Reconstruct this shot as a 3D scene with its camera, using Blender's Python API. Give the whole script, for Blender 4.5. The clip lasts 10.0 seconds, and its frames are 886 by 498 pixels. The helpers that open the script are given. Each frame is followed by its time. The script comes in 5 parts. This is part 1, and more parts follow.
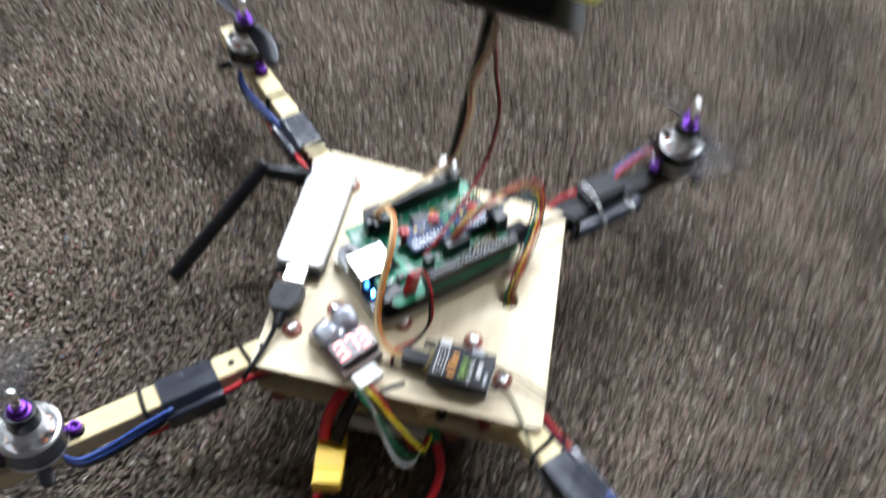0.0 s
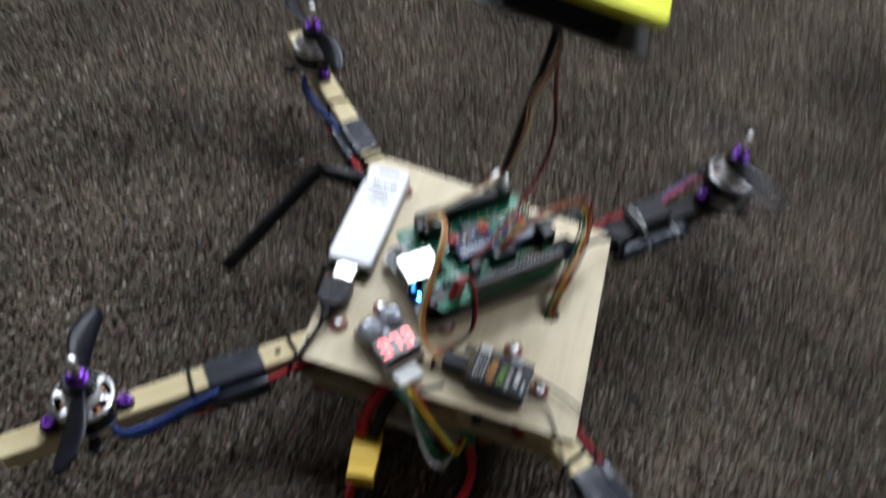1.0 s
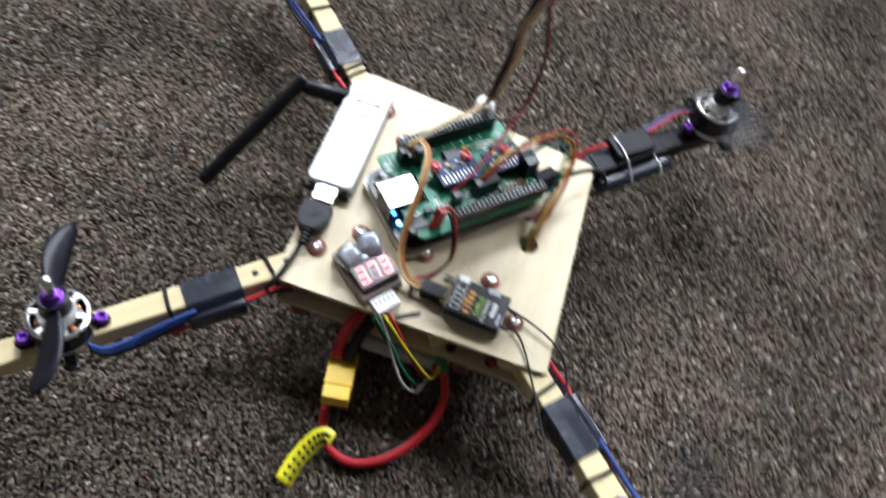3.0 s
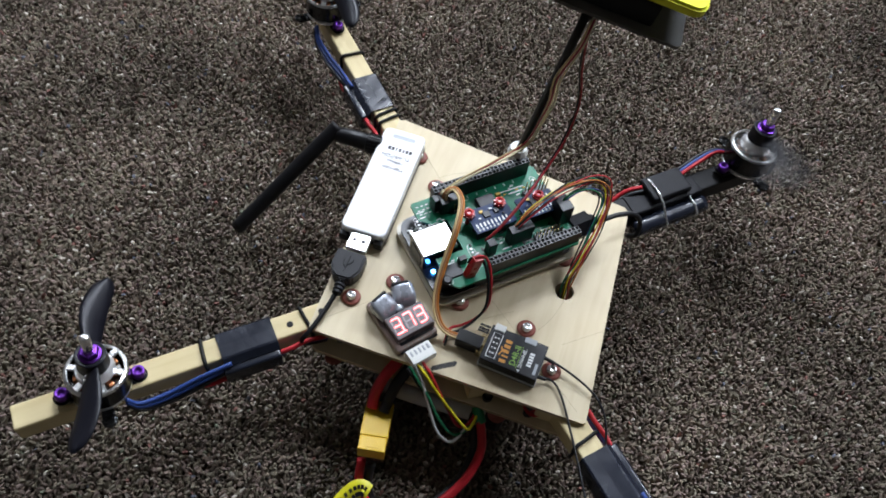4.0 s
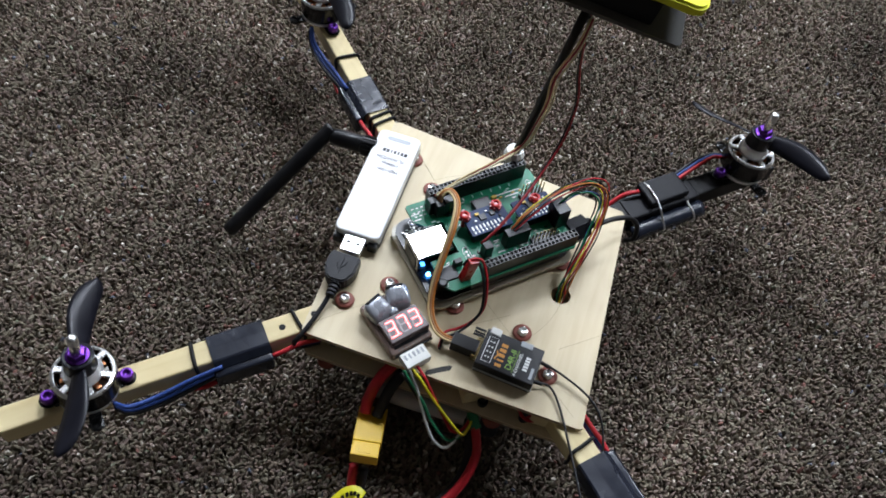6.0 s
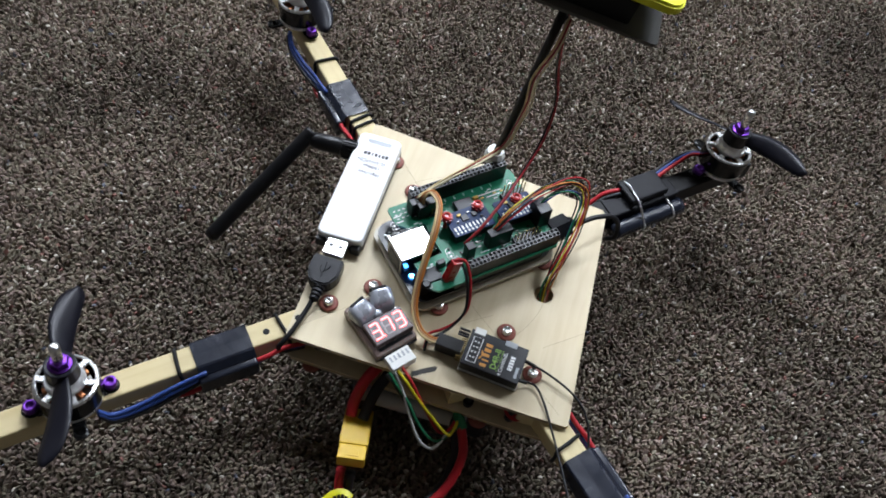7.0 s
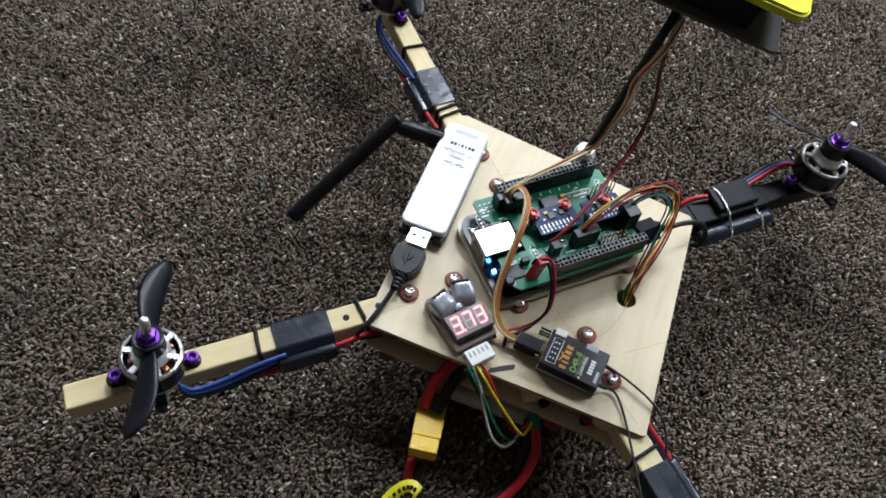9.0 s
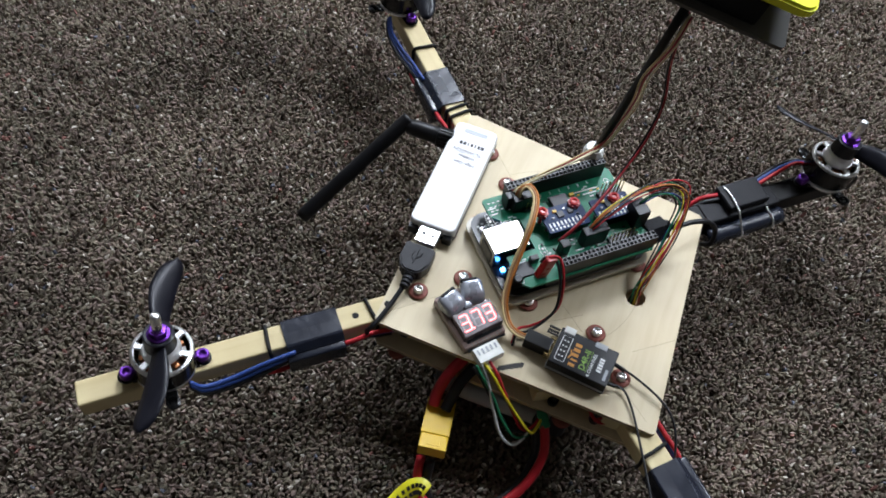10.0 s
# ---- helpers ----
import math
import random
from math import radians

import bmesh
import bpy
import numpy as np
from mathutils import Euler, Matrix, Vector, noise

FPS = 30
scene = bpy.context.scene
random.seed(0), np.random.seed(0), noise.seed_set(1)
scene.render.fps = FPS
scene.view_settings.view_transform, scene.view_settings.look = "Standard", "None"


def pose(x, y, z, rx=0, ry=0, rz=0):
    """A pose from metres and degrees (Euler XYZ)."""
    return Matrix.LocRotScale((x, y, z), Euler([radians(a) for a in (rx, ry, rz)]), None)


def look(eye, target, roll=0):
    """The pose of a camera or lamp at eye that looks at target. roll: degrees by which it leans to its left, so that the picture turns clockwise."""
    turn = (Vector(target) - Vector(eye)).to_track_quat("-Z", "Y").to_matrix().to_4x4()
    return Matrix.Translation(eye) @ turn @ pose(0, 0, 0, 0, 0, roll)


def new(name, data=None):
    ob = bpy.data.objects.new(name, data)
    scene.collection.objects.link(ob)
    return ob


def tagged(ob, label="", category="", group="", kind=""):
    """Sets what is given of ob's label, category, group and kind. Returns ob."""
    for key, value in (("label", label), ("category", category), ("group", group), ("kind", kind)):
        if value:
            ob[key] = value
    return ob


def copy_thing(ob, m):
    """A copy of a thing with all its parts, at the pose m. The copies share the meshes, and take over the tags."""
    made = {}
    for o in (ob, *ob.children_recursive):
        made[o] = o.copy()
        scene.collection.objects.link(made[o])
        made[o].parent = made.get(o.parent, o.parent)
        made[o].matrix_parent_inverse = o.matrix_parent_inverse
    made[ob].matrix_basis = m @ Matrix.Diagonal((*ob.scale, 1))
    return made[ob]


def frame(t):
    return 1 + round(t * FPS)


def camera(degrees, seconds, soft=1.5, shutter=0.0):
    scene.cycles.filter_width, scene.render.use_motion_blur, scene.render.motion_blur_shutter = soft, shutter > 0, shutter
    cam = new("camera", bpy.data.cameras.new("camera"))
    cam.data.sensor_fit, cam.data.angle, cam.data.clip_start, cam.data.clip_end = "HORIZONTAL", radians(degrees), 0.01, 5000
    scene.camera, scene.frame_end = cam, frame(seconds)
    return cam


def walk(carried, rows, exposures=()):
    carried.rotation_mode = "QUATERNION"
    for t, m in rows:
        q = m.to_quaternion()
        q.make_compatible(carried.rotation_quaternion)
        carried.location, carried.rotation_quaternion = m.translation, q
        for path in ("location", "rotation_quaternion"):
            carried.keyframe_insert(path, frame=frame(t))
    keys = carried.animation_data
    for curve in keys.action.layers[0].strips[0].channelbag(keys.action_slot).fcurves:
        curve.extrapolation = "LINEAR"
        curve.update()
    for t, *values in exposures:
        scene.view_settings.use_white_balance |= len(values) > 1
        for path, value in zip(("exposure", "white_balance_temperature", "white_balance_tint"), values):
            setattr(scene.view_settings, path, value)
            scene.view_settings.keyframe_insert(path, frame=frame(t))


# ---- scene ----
cam = camera(56.3, 10.0, soft=1.75, shutter=0.7)
PATH = [
    (0, (0.064, -0.274, 0.457), (-0.142, 0.938, -1.121), 5.0),
    (0.2, (0.05, -0.293, 0.463), (-0.141, 1.05, -1.007), 10.8),
    (0.3, (0.045, -0.281, 0.47), (-0.149, 1.059, -1.002), 10.8),
    (0.5, (0.046, -0.264, 0.494), (-0.208, 1.048, -0.994), 10.6),
    (0.8, (0.061, -0.281, 0.476), (-0.261, 1.048, -0.983), 7.9),
    (1, (0.059, -0.291, 0.461), (-0.235, 0.941, -1.087), 6.5),
    (1.2, (0.089, -0.283, 0.444), (-0.33, 0.86, -1.142), -3.7),
    (1.5, (0.044, -0.283, 0.465), (-0.218, 0.871, -1.147), 7.8),
    (1.7, (0.028, -0.287, 0.468), (-0.205, 0.882, -1.138), 10.7),
    (2, (0.067, -0.28, 0.461), (-0.337, 0.899, -1.104), 3.6),
    (2.2, (0.069, -0.302, 0.457), (-0.301, 0.993, -1.022), 8.8),
    (2.5, (0.063, -0.28, 0.467), (-0.107, 0.856, -1.17), 12.4),
    (2.8, (0.057, -0.278, 0.467), (-0.098, 0.751, -1.241), 11.1),
    (3, (0.047, -0.274, 0.471), (-0.099, 0.778, -1.223), 13.5),
    (3.2, (0.036, -0.267, 0.475), (-0.154, 0.788, -1.214), 12.8),
    (4.5, (0.039, -0.263, 0.474), (-0.185, 0.831, -1.186), 8.8),
    (5, (0.037, -0.266, 0.472), (-0.186, 0.833, -1.184), 9.4),
    (6.3, (0.038, -0.262, 0.466), (-0.18, 0.843, -1.186), 10.3),
    (6.5, (0.039, -0.26, 0.467), (-0.17, 0.843, -1.188), 10.0),
    (7, (0.037, -0.266, 0.467), (-0.141, 0.859, -1.177), 11.0),
    (7.5, (0.024, -0.268, 0.462), (-0.23, 0.834, -1.188), 9.8),
    (8, (0.02, -0.267, 0.463), (-0.248, 0.8, -1.207), 9.6),
    (8.5, (0.022, -0.266, 0.464), (-0.265, 0.789, -1.211), 9.0),
    (9, (0.014, -0.267, 0.463), (-0.252, 0.794, -1.211), 10.5),
    (9.5, (0.016, -0.267, 0.462), (-0.267, 0.788, -1.213), 9.8),
    (10, (0.018, -0.27, 0.462), (-0.283, 0.79, -1.208), 9.0),
]
walk(cam, [(t, look(eye, target, roll)) for t, eye, target, roll in PATH],
     exposures=[(0, 0.95), (0.2, 0.75), (0.5, 0.28), (0.7, 0.36), (1.0, -0.18), (1.2, 0.1), (1.5, 0.48), (1.7, 0.2), (2.0, -0.38), (2.2, -0.52), (2.5, 0.2), (2.7, 0.5), (3.0, 0.58), (3.2, 0.40),
                (4.5, 0.06), (5.0, 0.18), (6.5, 0.06), (7.0, 0.12), (7.5, -0.12), (8.0, 0.05), (9.0, 0.05), (10.0, 0.08)])

# ---- world and light ----
world = bpy.data.worlds.new("room_air")
scene.world = world
world.use_nodes = True
world.node_tree.nodes["Background"].inputs[0].default_value = (0.9, 0.95, 1.0, 1)
world.node_tree.nodes["Background"].inputs[1].default_value = 0.01
PANELS = [(-0.2, 1.8), (1.9, 1.9), (-2.5, 1.9), (-0.3, 3.7)]
CEILING = 2.6
for px, py in PANELS:
    ld = bpy.data.lights.new("ceiling_panel_light", "AREA")
    ld.shape, ld.size, ld.size_y, ld.energy = "RECTANGLE", 1.15, 0.55, 72
    ld.color = (0.90, 0.98, 1.12)
    lo = new("ceiling_panel_light", ld)
    lo.matrix_basis = pose(px, py, CEILING - 0.06)


# ---- materials ----
def shader(name, color, rough=0.5, metal=0.0, noise_scale=0, amount=0.15, bump=0.0, bump_scale=None, spec=0.5, coat=0.0,
           stretch=(1, 1, 1), emit=None, power=0.0):
    """A surface with soft two-scale colour variation and fine relief."""
    m = bpy.data.materials.new(name)
    m.use_nodes = True
    nt = m.node_tree
    b = nt.nodes["Principled BSDF"]
    b.inputs["Base Color"].default_value = (*color, 1)
    b.inputs["Roughness"].default_value = rough
    b.inputs["Metallic"].default_value = metal
    b.inputs["Specular IOR Level"].default_value = spec
    b.inputs["Coat Weight"].default_value = coat
    if emit:
        b.inputs["Emission Color"].default_value = (*emit, 1)
        b.inputs["Emission Strength"].default_value = power
    if noise_scale:
        tc = nt.nodes.new("ShaderNodeTexCoord")
        mp = nt.nodes.new("ShaderNodeMapping")
        mp.inputs["Scale"].default_value = stretch
        nt.links.new(tc.outputs["Object"], mp.inputs["Vector"])
        fine = nt.nodes.new("ShaderNodeTexNoise")
        fine.inputs["Scale"].default_value = noise_scale
        fine.inputs["Detail"].default_value = 5
        wide = nt.nodes.new("ShaderNodeTexNoise")
        wide.inputs["Scale"].default_value = noise_scale * 0.12
        for n in (fine, wide):
            nt.links.new(mp.outputs["Vector"], n.inputs["Vector"])
        add = nt.nodes.new("ShaderNodeMath")
        add.operation = "ADD"
        nt.links.new(fine.outputs["Fac"], add.inputs[0])
        nt.links.new(wide.outputs["Fac"], add.inputs[1])
        rng = nt.nodes.new("ShaderNodeMapRange")
        rng.inputs["From Min"].default_value, rng.inputs["From Max"].default_value = 0.6, 1.4
        rng.inputs["To Min"].default_value, rng.inputs["To Max"].default_value = 1 - amount, 1 + amount
        nt.links.new(add.outputs[0], rng.inputs["Value"])
        mul = nt.nodes.new("ShaderNodeVectorMath")
        mul.operation = "SCALE"
        mul.inputs[0].default_value = color
        nt.links.new(rng.outputs["Result"], mul.inputs["Scale"])
        nt.links.new(mul.outputs["Vector"], b.inputs["Base Color"])
        rr = nt.nodes.new("ShaderNodeMapRange")
        rr.inputs["From Min"].default_value, rr.inputs["From Max"].default_value = 0.6, 1.4
        rr.inputs["To Min"].default_value, rr.inputs["To Max"].default_value = max(0.02, rough - 0.08), min(1, rough + 0.08)
        nt.links.new(add.outputs[0], rr.inputs["Value"])
        nt.links.new(rr.outputs["Result"], b.inputs["Roughness"])
        if bump:
            bp = nt.nodes.new("ShaderNodeBump")
            bp.inputs["Strength"].default_value = bump
            bp.inputs["Distance"].default_value = 0.0004
            nt.links.new(fine.outputs["Fac"], bp.inputs["Height"])
            nt.links.new(bp.outputs["Normal"], b.inputs["Normal"])
    return m


def wood(name, light, dark, along, rough=0.55):
    """Pale timber with grain lines that run along one axis."""
    m = bpy.data.materials.new(name)
    m.use_nodes = True
    nt = m.node_tree
    b = nt.nodes["Principled BSDF"]
    tc = nt.nodes.new("ShaderNodeTexCoord")
    mp = nt.nodes.new("ShaderNodeMapping")
    sc = [60, 60, 60]
    sc[along] = 5
    mp.inputs["Scale"].default_value = sc
    nt.links.new(tc.outputs["Object"], mp.inputs["Vector"])
    grain = nt.nodes.new("ShaderNodeTexNoise")
    grain.inputs["Scale"].default_value, grain.inputs["Detail"].default_value = 3.0, 8
    grain.inputs["Distortion"].default_value = 0.4
    nt.links.new(mp.outputs["Vector"], grain.inputs["Vector"])
    wide = nt.nodes.new("ShaderNodeTexNoise")
    wide.inputs["Scale"].default_value = 22
    nt.links.new(tc.outputs["Object"], wide.inputs["Vector"])
    add = nt.nodes.new("ShaderNodeMath")
    add.operation = "ADD"
    nt.links.new(grain.outputs["Fac"], add.inputs[0])
    nt.links.new(wide.outputs["Fac"], add.inputs[1])
    ramp = nt.nodes.new("ShaderNodeValToRGB")
    ramp.color_ramp.elements[0].position, ramp.color_ramp.elements[0].color = 0.32, (*dark, 1)
    ramp.color_ramp.elements[1].position, ramp.color_ramp.elements[1].color = 0.62, (*light, 1)
    half = nt.nodes.new("ShaderNodeMath")
    half.operation = "MULTIPLY"
    half.inputs[1].default_value = 0.5
    nt.links.new(add.outputs[0], half.inputs[0])
    nt.links.new(half.outputs[0], ramp.inputs["Fac"])
    nt.links.new(ramp.outputs["Color"], b.inputs["Base Color"])
    b.inputs["Roughness"].default_value = rough
    bp = nt.nodes.new("ShaderNodeBump")
    bp.inputs["Strength"].default_value, bp.inputs["Distance"].default_value = 0.15, 0.0003
    nt.links.new(grain.outputs["Fac"], bp.inputs["Height"])
    nt.links.new(bp.outputs["Normal"], b.inputs["Normal"])
    return m


def carpet_material(name, islands):
    """Brown loop pile: each loop takes one yarn colour, with a few pale and coloured flecks."""
    m = bpy.data.materials.new(name)
    m.use_nodes = True
    nt = m.node_tree
    b = nt.nodes["Principled BSDF"]
    b.inputs["Roughness"].default_value = 0.95
    b.inputs["Specular IOR Level"].default_value = 0.15
    ramp = nt.nodes.new("ShaderNodeValToRGB")
    cr = ramp.color_ramp
    cr.interpolation = "CONSTANT"
    tones = [(0.09, 0.060), (0.12, 0.098), (0.11, 0.130), (0.11, 0.142), (0.10, 0.155), (0.10, 0.128), (0.10, 0.165), (0.08, 0.145), (0.06, 0.185), (0.05, 0.160), (0.026, 0.21), (0.010, 0.28), (0.004, 0.38)]
    tints = [(1.0, 0.80, 0.61), (1.06, 0.82, 0.65), (0.97, 0.83, 0.60), (1.06, 0.80, 0.68), (0.96, 0.84, 0.63)]
    stops, at = [], 0.0
    for k, (share, tone) in enumerate(tones):
        tint = tints[k % 5] if tone < 0.25 else (1.0, 0.90, 0.76)
        stops.append((at, tuple(tone * c for c in tint)))
        at += share
    stops += [(0.982, (0.17, 0.085, 0.070)), (0.990, (0.10, 0.105, 0.125)), (0.995, (0.13, 0.14, 0.10))]
    cr.elements[0].position, cr.elements[0].color = stops[0][0], (*stops[0][1], 1)
    cr.elements[1].position, cr.elements[1].color = stops[-1][0], (*stops[-1][1], 1)
    for p, c in stops[1:-1]:
        cr.elements.new(p).color = (*c, 1)
    tc = nt.nodes.new("ShaderNodeTexCoord")
    if islands:
        geo = nt.nodes.new("ShaderNodeNewGeometry")
        nt.links.new(geo.outputs["Random Per Island"], ramp.inputs["Fac"])
    else:
        vor = nt.nodes.new("ShaderNodeTexVoronoi")
        vor.inputs["Scale"].default_value = 290
        nt.links.new(tc.outputs["Object"], vor.inputs["Vector"])
        sep = nt.nodes.new("ShaderNodeSeparateColor")
        nt.links.new(vor.outputs["Color"], sep.inputs["Color"])
        nt.links.new(sep.outputs[0], ramp.inputs["Fac"])
        bpv = nt.nodes.new("ShaderNodeBump")
        bpv.invert = True
        bpv.inputs["Distance"].default_value = 0.002
        nt.links.new(vor.outputs["Distance"], bpv.inputs["Height"])
        nt.links.new(bpv.outputs["Normal"], b.inputs["Normal"])
    wide = nt.nodes.new("ShaderNodeTexNoise")
    wide.inputs["Scale"].default_value = 9
    nt.links.new(tc.outputs["Object"], wide.inputs["Vector"])
    fine = nt.nodes.new("ShaderNodeTexNoise")
    fine.inputs["Scale"].default_value = 1100
    nt.links.new(tc.outputs["Object"], fine.inputs["Vector"])
    add = nt.nodes.new("ShaderNodeMath")
    add.operation = "ADD"
    nt.links.new(wide.outputs["Fac"], add.inputs[0])
    nt.links.new(fine.outputs["Fac"], add.inputs[1])
    rng = nt.nodes.new("ShaderNodeMapRange")
    rng.inputs["From Min"].default_value, rng.inputs["From Max"].default_value = 0.6, 1.4
    # the flat sheet is darkened: the loops' self-shadow is put into its colour
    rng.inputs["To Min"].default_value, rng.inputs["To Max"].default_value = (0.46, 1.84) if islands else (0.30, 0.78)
    nt.links.new(add.outputs[0], rng.inputs["Value"])
    mul = nt.nodes.new("ShaderNodeVectorMath")
    mul.operation = "SCALE"
    nt.links.new(ramp.outputs["Color"], mul.inputs[0])
    nt.links.new(rng.outputs["Result"], mul.inputs["Scale"])
    nt.links.new(mul.outputs["Vector"], b.inputs["Base Color"])
    return m


def add_layers(m):
    """Darker middle veneer, seen on the cut edges of both 3 mm plates."""
    nt = m.node_tree
    b = nt.nodes["Principled BSDF"]
    source = b.inputs["Base Color"].links[0].from_socket
    tc = nt.nodes.new("ShaderNodeTexCoord")
    xyz = nt.nodes.new("ShaderNodeSeparateXYZ")
    nt.links.new(tc.outputs["Object"], xyz.inputs[0])
    last = xyz.outputs["Z"]
    for op, value in (("SUBTRACT", 0.0405), ("MODULO", 0.0165), ("SUBTRACT", 0.0015), ("ABSOLUTE", 0.0), ("LESS_THAN", 0.00055)):
        node = nt.nodes.new("ShaderNodeMath")
        node.operation = op
        node.inputs[1].default_value = value
        nt.links.new(last, node.inputs[0])
        last = node.outputs[0]
    mix = nt.nodes.new("ShaderNodeMix")
    mix.data_type = "RGBA"
    nt.links.new(last, mix.inputs["Factor"])
    nt.links.new(source, mix.inputs["A"])
    mix.inputs["B"].default_value = (0.30, 0.19, 0.09, 1)
    nt.links.new(mix.outputs["Result"], b.inputs["Base Color"])


PLY = wood("birch_plywood", (0.63, 0.54, 0.36), (0.52, 0.42, 0.255), 1)
add_layers(PLY)
PINE = wood("pine_stick", (0.70, 0.59, 0.33), (0.55, 0.43, 0.21), 0)
BLACK_WOOD = shader("black_painted_wood", (0.010, 0.010, 0.010), 0.5, noise_scale=220, amount=0.4, bump=0.3, stretch=(0.1, 1, 1), spec=0.15)
SHRINK = shader("black_heat_shrink", (0.013, 0.016, 0.026), 0.24, noise_scale=90, amount=0.3, bump=0.5, spec=0.5)
TAPE = shader("black_insulating_tape", (0.008, 0.008, 0.010), 0.45, noise_scale=200, amount=0.3, bump=0.3, spec=0.13)
RUBBER = shader("black_rubber", (0.012, 0.012, 0.012), 0.6, noise_scale=300, amount=0.2, bump=0.2, spec=0.2)
RED_RUBBER = shader("red_brown_rubber", (0.22, 0.055, 0.035), 0.6, noise_scale=300, amount=0.25, bump=0.2)
PLASTIC = shader("black_plastic", (0.006, 0.006, 0.007), 0.36, noise_scale=500, amount=0.2, bump=0.15, spec=0.3)
MATT_PLASTIC = shader("matt_black_plastic", (0.008, 0.008, 0.010), 0.42, noise_scale=500, amount=0.2, bump=0.2, spec=0.2)
PROP = shader("dark_prop_plastic", (0.006, 0.006, 0.010), 0.34, noise_scale=120, amount=0.25, bump=0.05, spec=0.28)
CAN = shader("black_motor_can", (0.006, 0.006, 0.006), 0.22, noise_scale=200, amount=0.2, spec=0.28)
ALU = shader("bare_aluminium", (0.88, 0.88, 0.88), 0.30, 1.0, noise_scale=300, amount=0.06)
SATIN = shader("satin_aluminium", (0.90, 0.90, 0.90), 0.45, 0.75, noise_scale=300, amount=0.06)
STEEL = shader("screw_steel", (0.62, 0.61, 0.60), 0.28, 1.0, noise_scale=400, amount=0.15)
PURPLE = shader("purple_anodised_aluminium", (0.13, 0.034, 0.30), 0.36, 0.85, noise_scale=300, amount=0.12)
COPPER = shader("copper_winding", (0.55, 0.22, 0.10), 0.35, 0.9, noise_scale=900, amount=0.3, bump=0.6)
IRON = shader("stator_steel", (0.20, 0.19, 0.18), 0.45, 0.8, noise_scale=300, amount=0.2)
WHITE_PLASTIC = shader("white_gloss_plastic", (0.80, 0.80, 0.80), 0.5, noise_scale=60, amount=0.02)
GREY_PLASTIC = shader("grey_plastic", (0.36, 0.38, 0.40), 0.4, noise_scale=200, amount=0.08)
WHITE_NYLON = shader("white_nylon", (0.74, 0.74, 0.70), 0.45, noise_scale=200, amount=0.05)
PRINT = shader("grey_print", (0.11, 0.115, 0.125), 0.6)
DARK_PRINT = shader("black_print", (0.02, 0.02, 0.025), 0.6)
WHITE_PRINT = shader("white_print", (0.75, 0.76, 0.75), 0.6)
ORANGE_PRINT = shader("orange_print", (0.60, 0.27, 0.05), 0.6)
GREEN_PRINT = shader("green_print", (0.24, 0.42, 0.08), 0.6)
PCB_GREEN = shader("green_solder_mask", (0.006, 0.175, 0.088), 0.42, noise_scale=240, amount=0.3, bump=0.12, spec=0.3)
PCB_BLACK = shader("black_solder_mask", (0.012, 0.013, 0.016), 0.35, noise_scale=240, amount=0.3)
PCB_BLUE = shader("blue_solder_mask", (0.014, 0.030, 0.085), 0.45, noise_scale=240, amount=0.3, spec=0.15)
JACK = shader("socket_shell_metal", (0.20, 0.20, 0.197), 0.12, 1.0, noise_scale=90, amount=0.6, bump=0.25)
SOLDER = shader("tin_solder", (0.42, 0.42, 0.42), 0.42, 1.0, noise_scale=800, amount=0.1)
GOLD = shader("gold_pin", (0.34, 0.25, 0.10), 0.4, 1.0, noise_scale=800, amount=0.1)
CHIP = shader("epoxy_chip", (0.022, 0.022, 0.024), 0.5, noise_scale=600, amount=0.15)
TANTALUM = shader("yellow_capacitor", (0.62, 0.40, 0.05), 0.45, noise_scale=500, amount=0.1)
RED_PLASTIC = shader("red_plastic", (0.42, 0.012, 0.012), 0.3, noise_scale=300, amount=0.12)
ACRYLIC = shader("frosted_acrylic", (0.46, 0.41, 0.31), 0.3, noise_scale=60, amount=0.06)
YELLOW_NYLON = shader("amber_nylon", (0.66, 0.42, 0.014), 0.38, noise_scale=150, amount=0.08, bump=0.1)
YELLOW_SHELL = shader("bright_yellow_plastic", (0.80, 0.80, 0.012), 0.38, noise_scale=90, amount=0.04, bump=0.05)
GREY_SHEET = shader("dark_grey_sheet", (0.075, 0.072, 0.066), 0.65, noise_scale=130, amount=0.15, bump=0.1)
FOAM = shader("black_foam", (0.010, 0.010, 0.010), 0.9, noise_scale=700, amount=0.3, bump=0.6)
CARBON = shader("black_tube", (0.010, 0.009, 0.008), 0.5, noise_scale=250, amount=0.3, bump=0.1, spec=0.15)
TAG_YELLOW = shader("yellow_tag_film", (0.72, 0.66, 0.02), 0.4, noise_scale=120, amount=0.06)
PACK = shader("grey_pack_wrap", (0.42, 0.42, 0.41), 0.4, noise_scale=90, amount=0.12, bump=0.2)
PACK_DARK = shader("dark_pack_wrap", (0.03, 0.03, 0.035), 0.4, noise_scale=90, amount=0.2, bump=0.2)
GREY_TAPE = shader("grey_film_tape", (0.36, 0.38, 0.42), 0.30, 0.4, noise_scale=160, amount=0.25, bump=0.3)
SMOKE = shader("smoked_display_window", (0.085, 0.060, 0.062), 0.26, noise_scale=100, amount=0.1)
CLEAR_WRAP = shader("clear_shrink_wrap", (0.24, 0.17, 0.15), 0.15, noise_scale=150, amount=0.25, bump=0.5)
PENCIL = shader("pencil_line", (0.40, 0.32, 0.20), 0.8)
INK = shader("black_marker_ink", (0.03, 0.028, 0.025), 0.6)
SEG_OFF = shader("unlit_segment", (0.24, 0.19, 0.19), 0.3)
RED_SEG = shader("lit_red_segment", (0.8, 0.05, 0.03), 0.4, emit=(1.0, 0.13, 0.14), power=6.0)
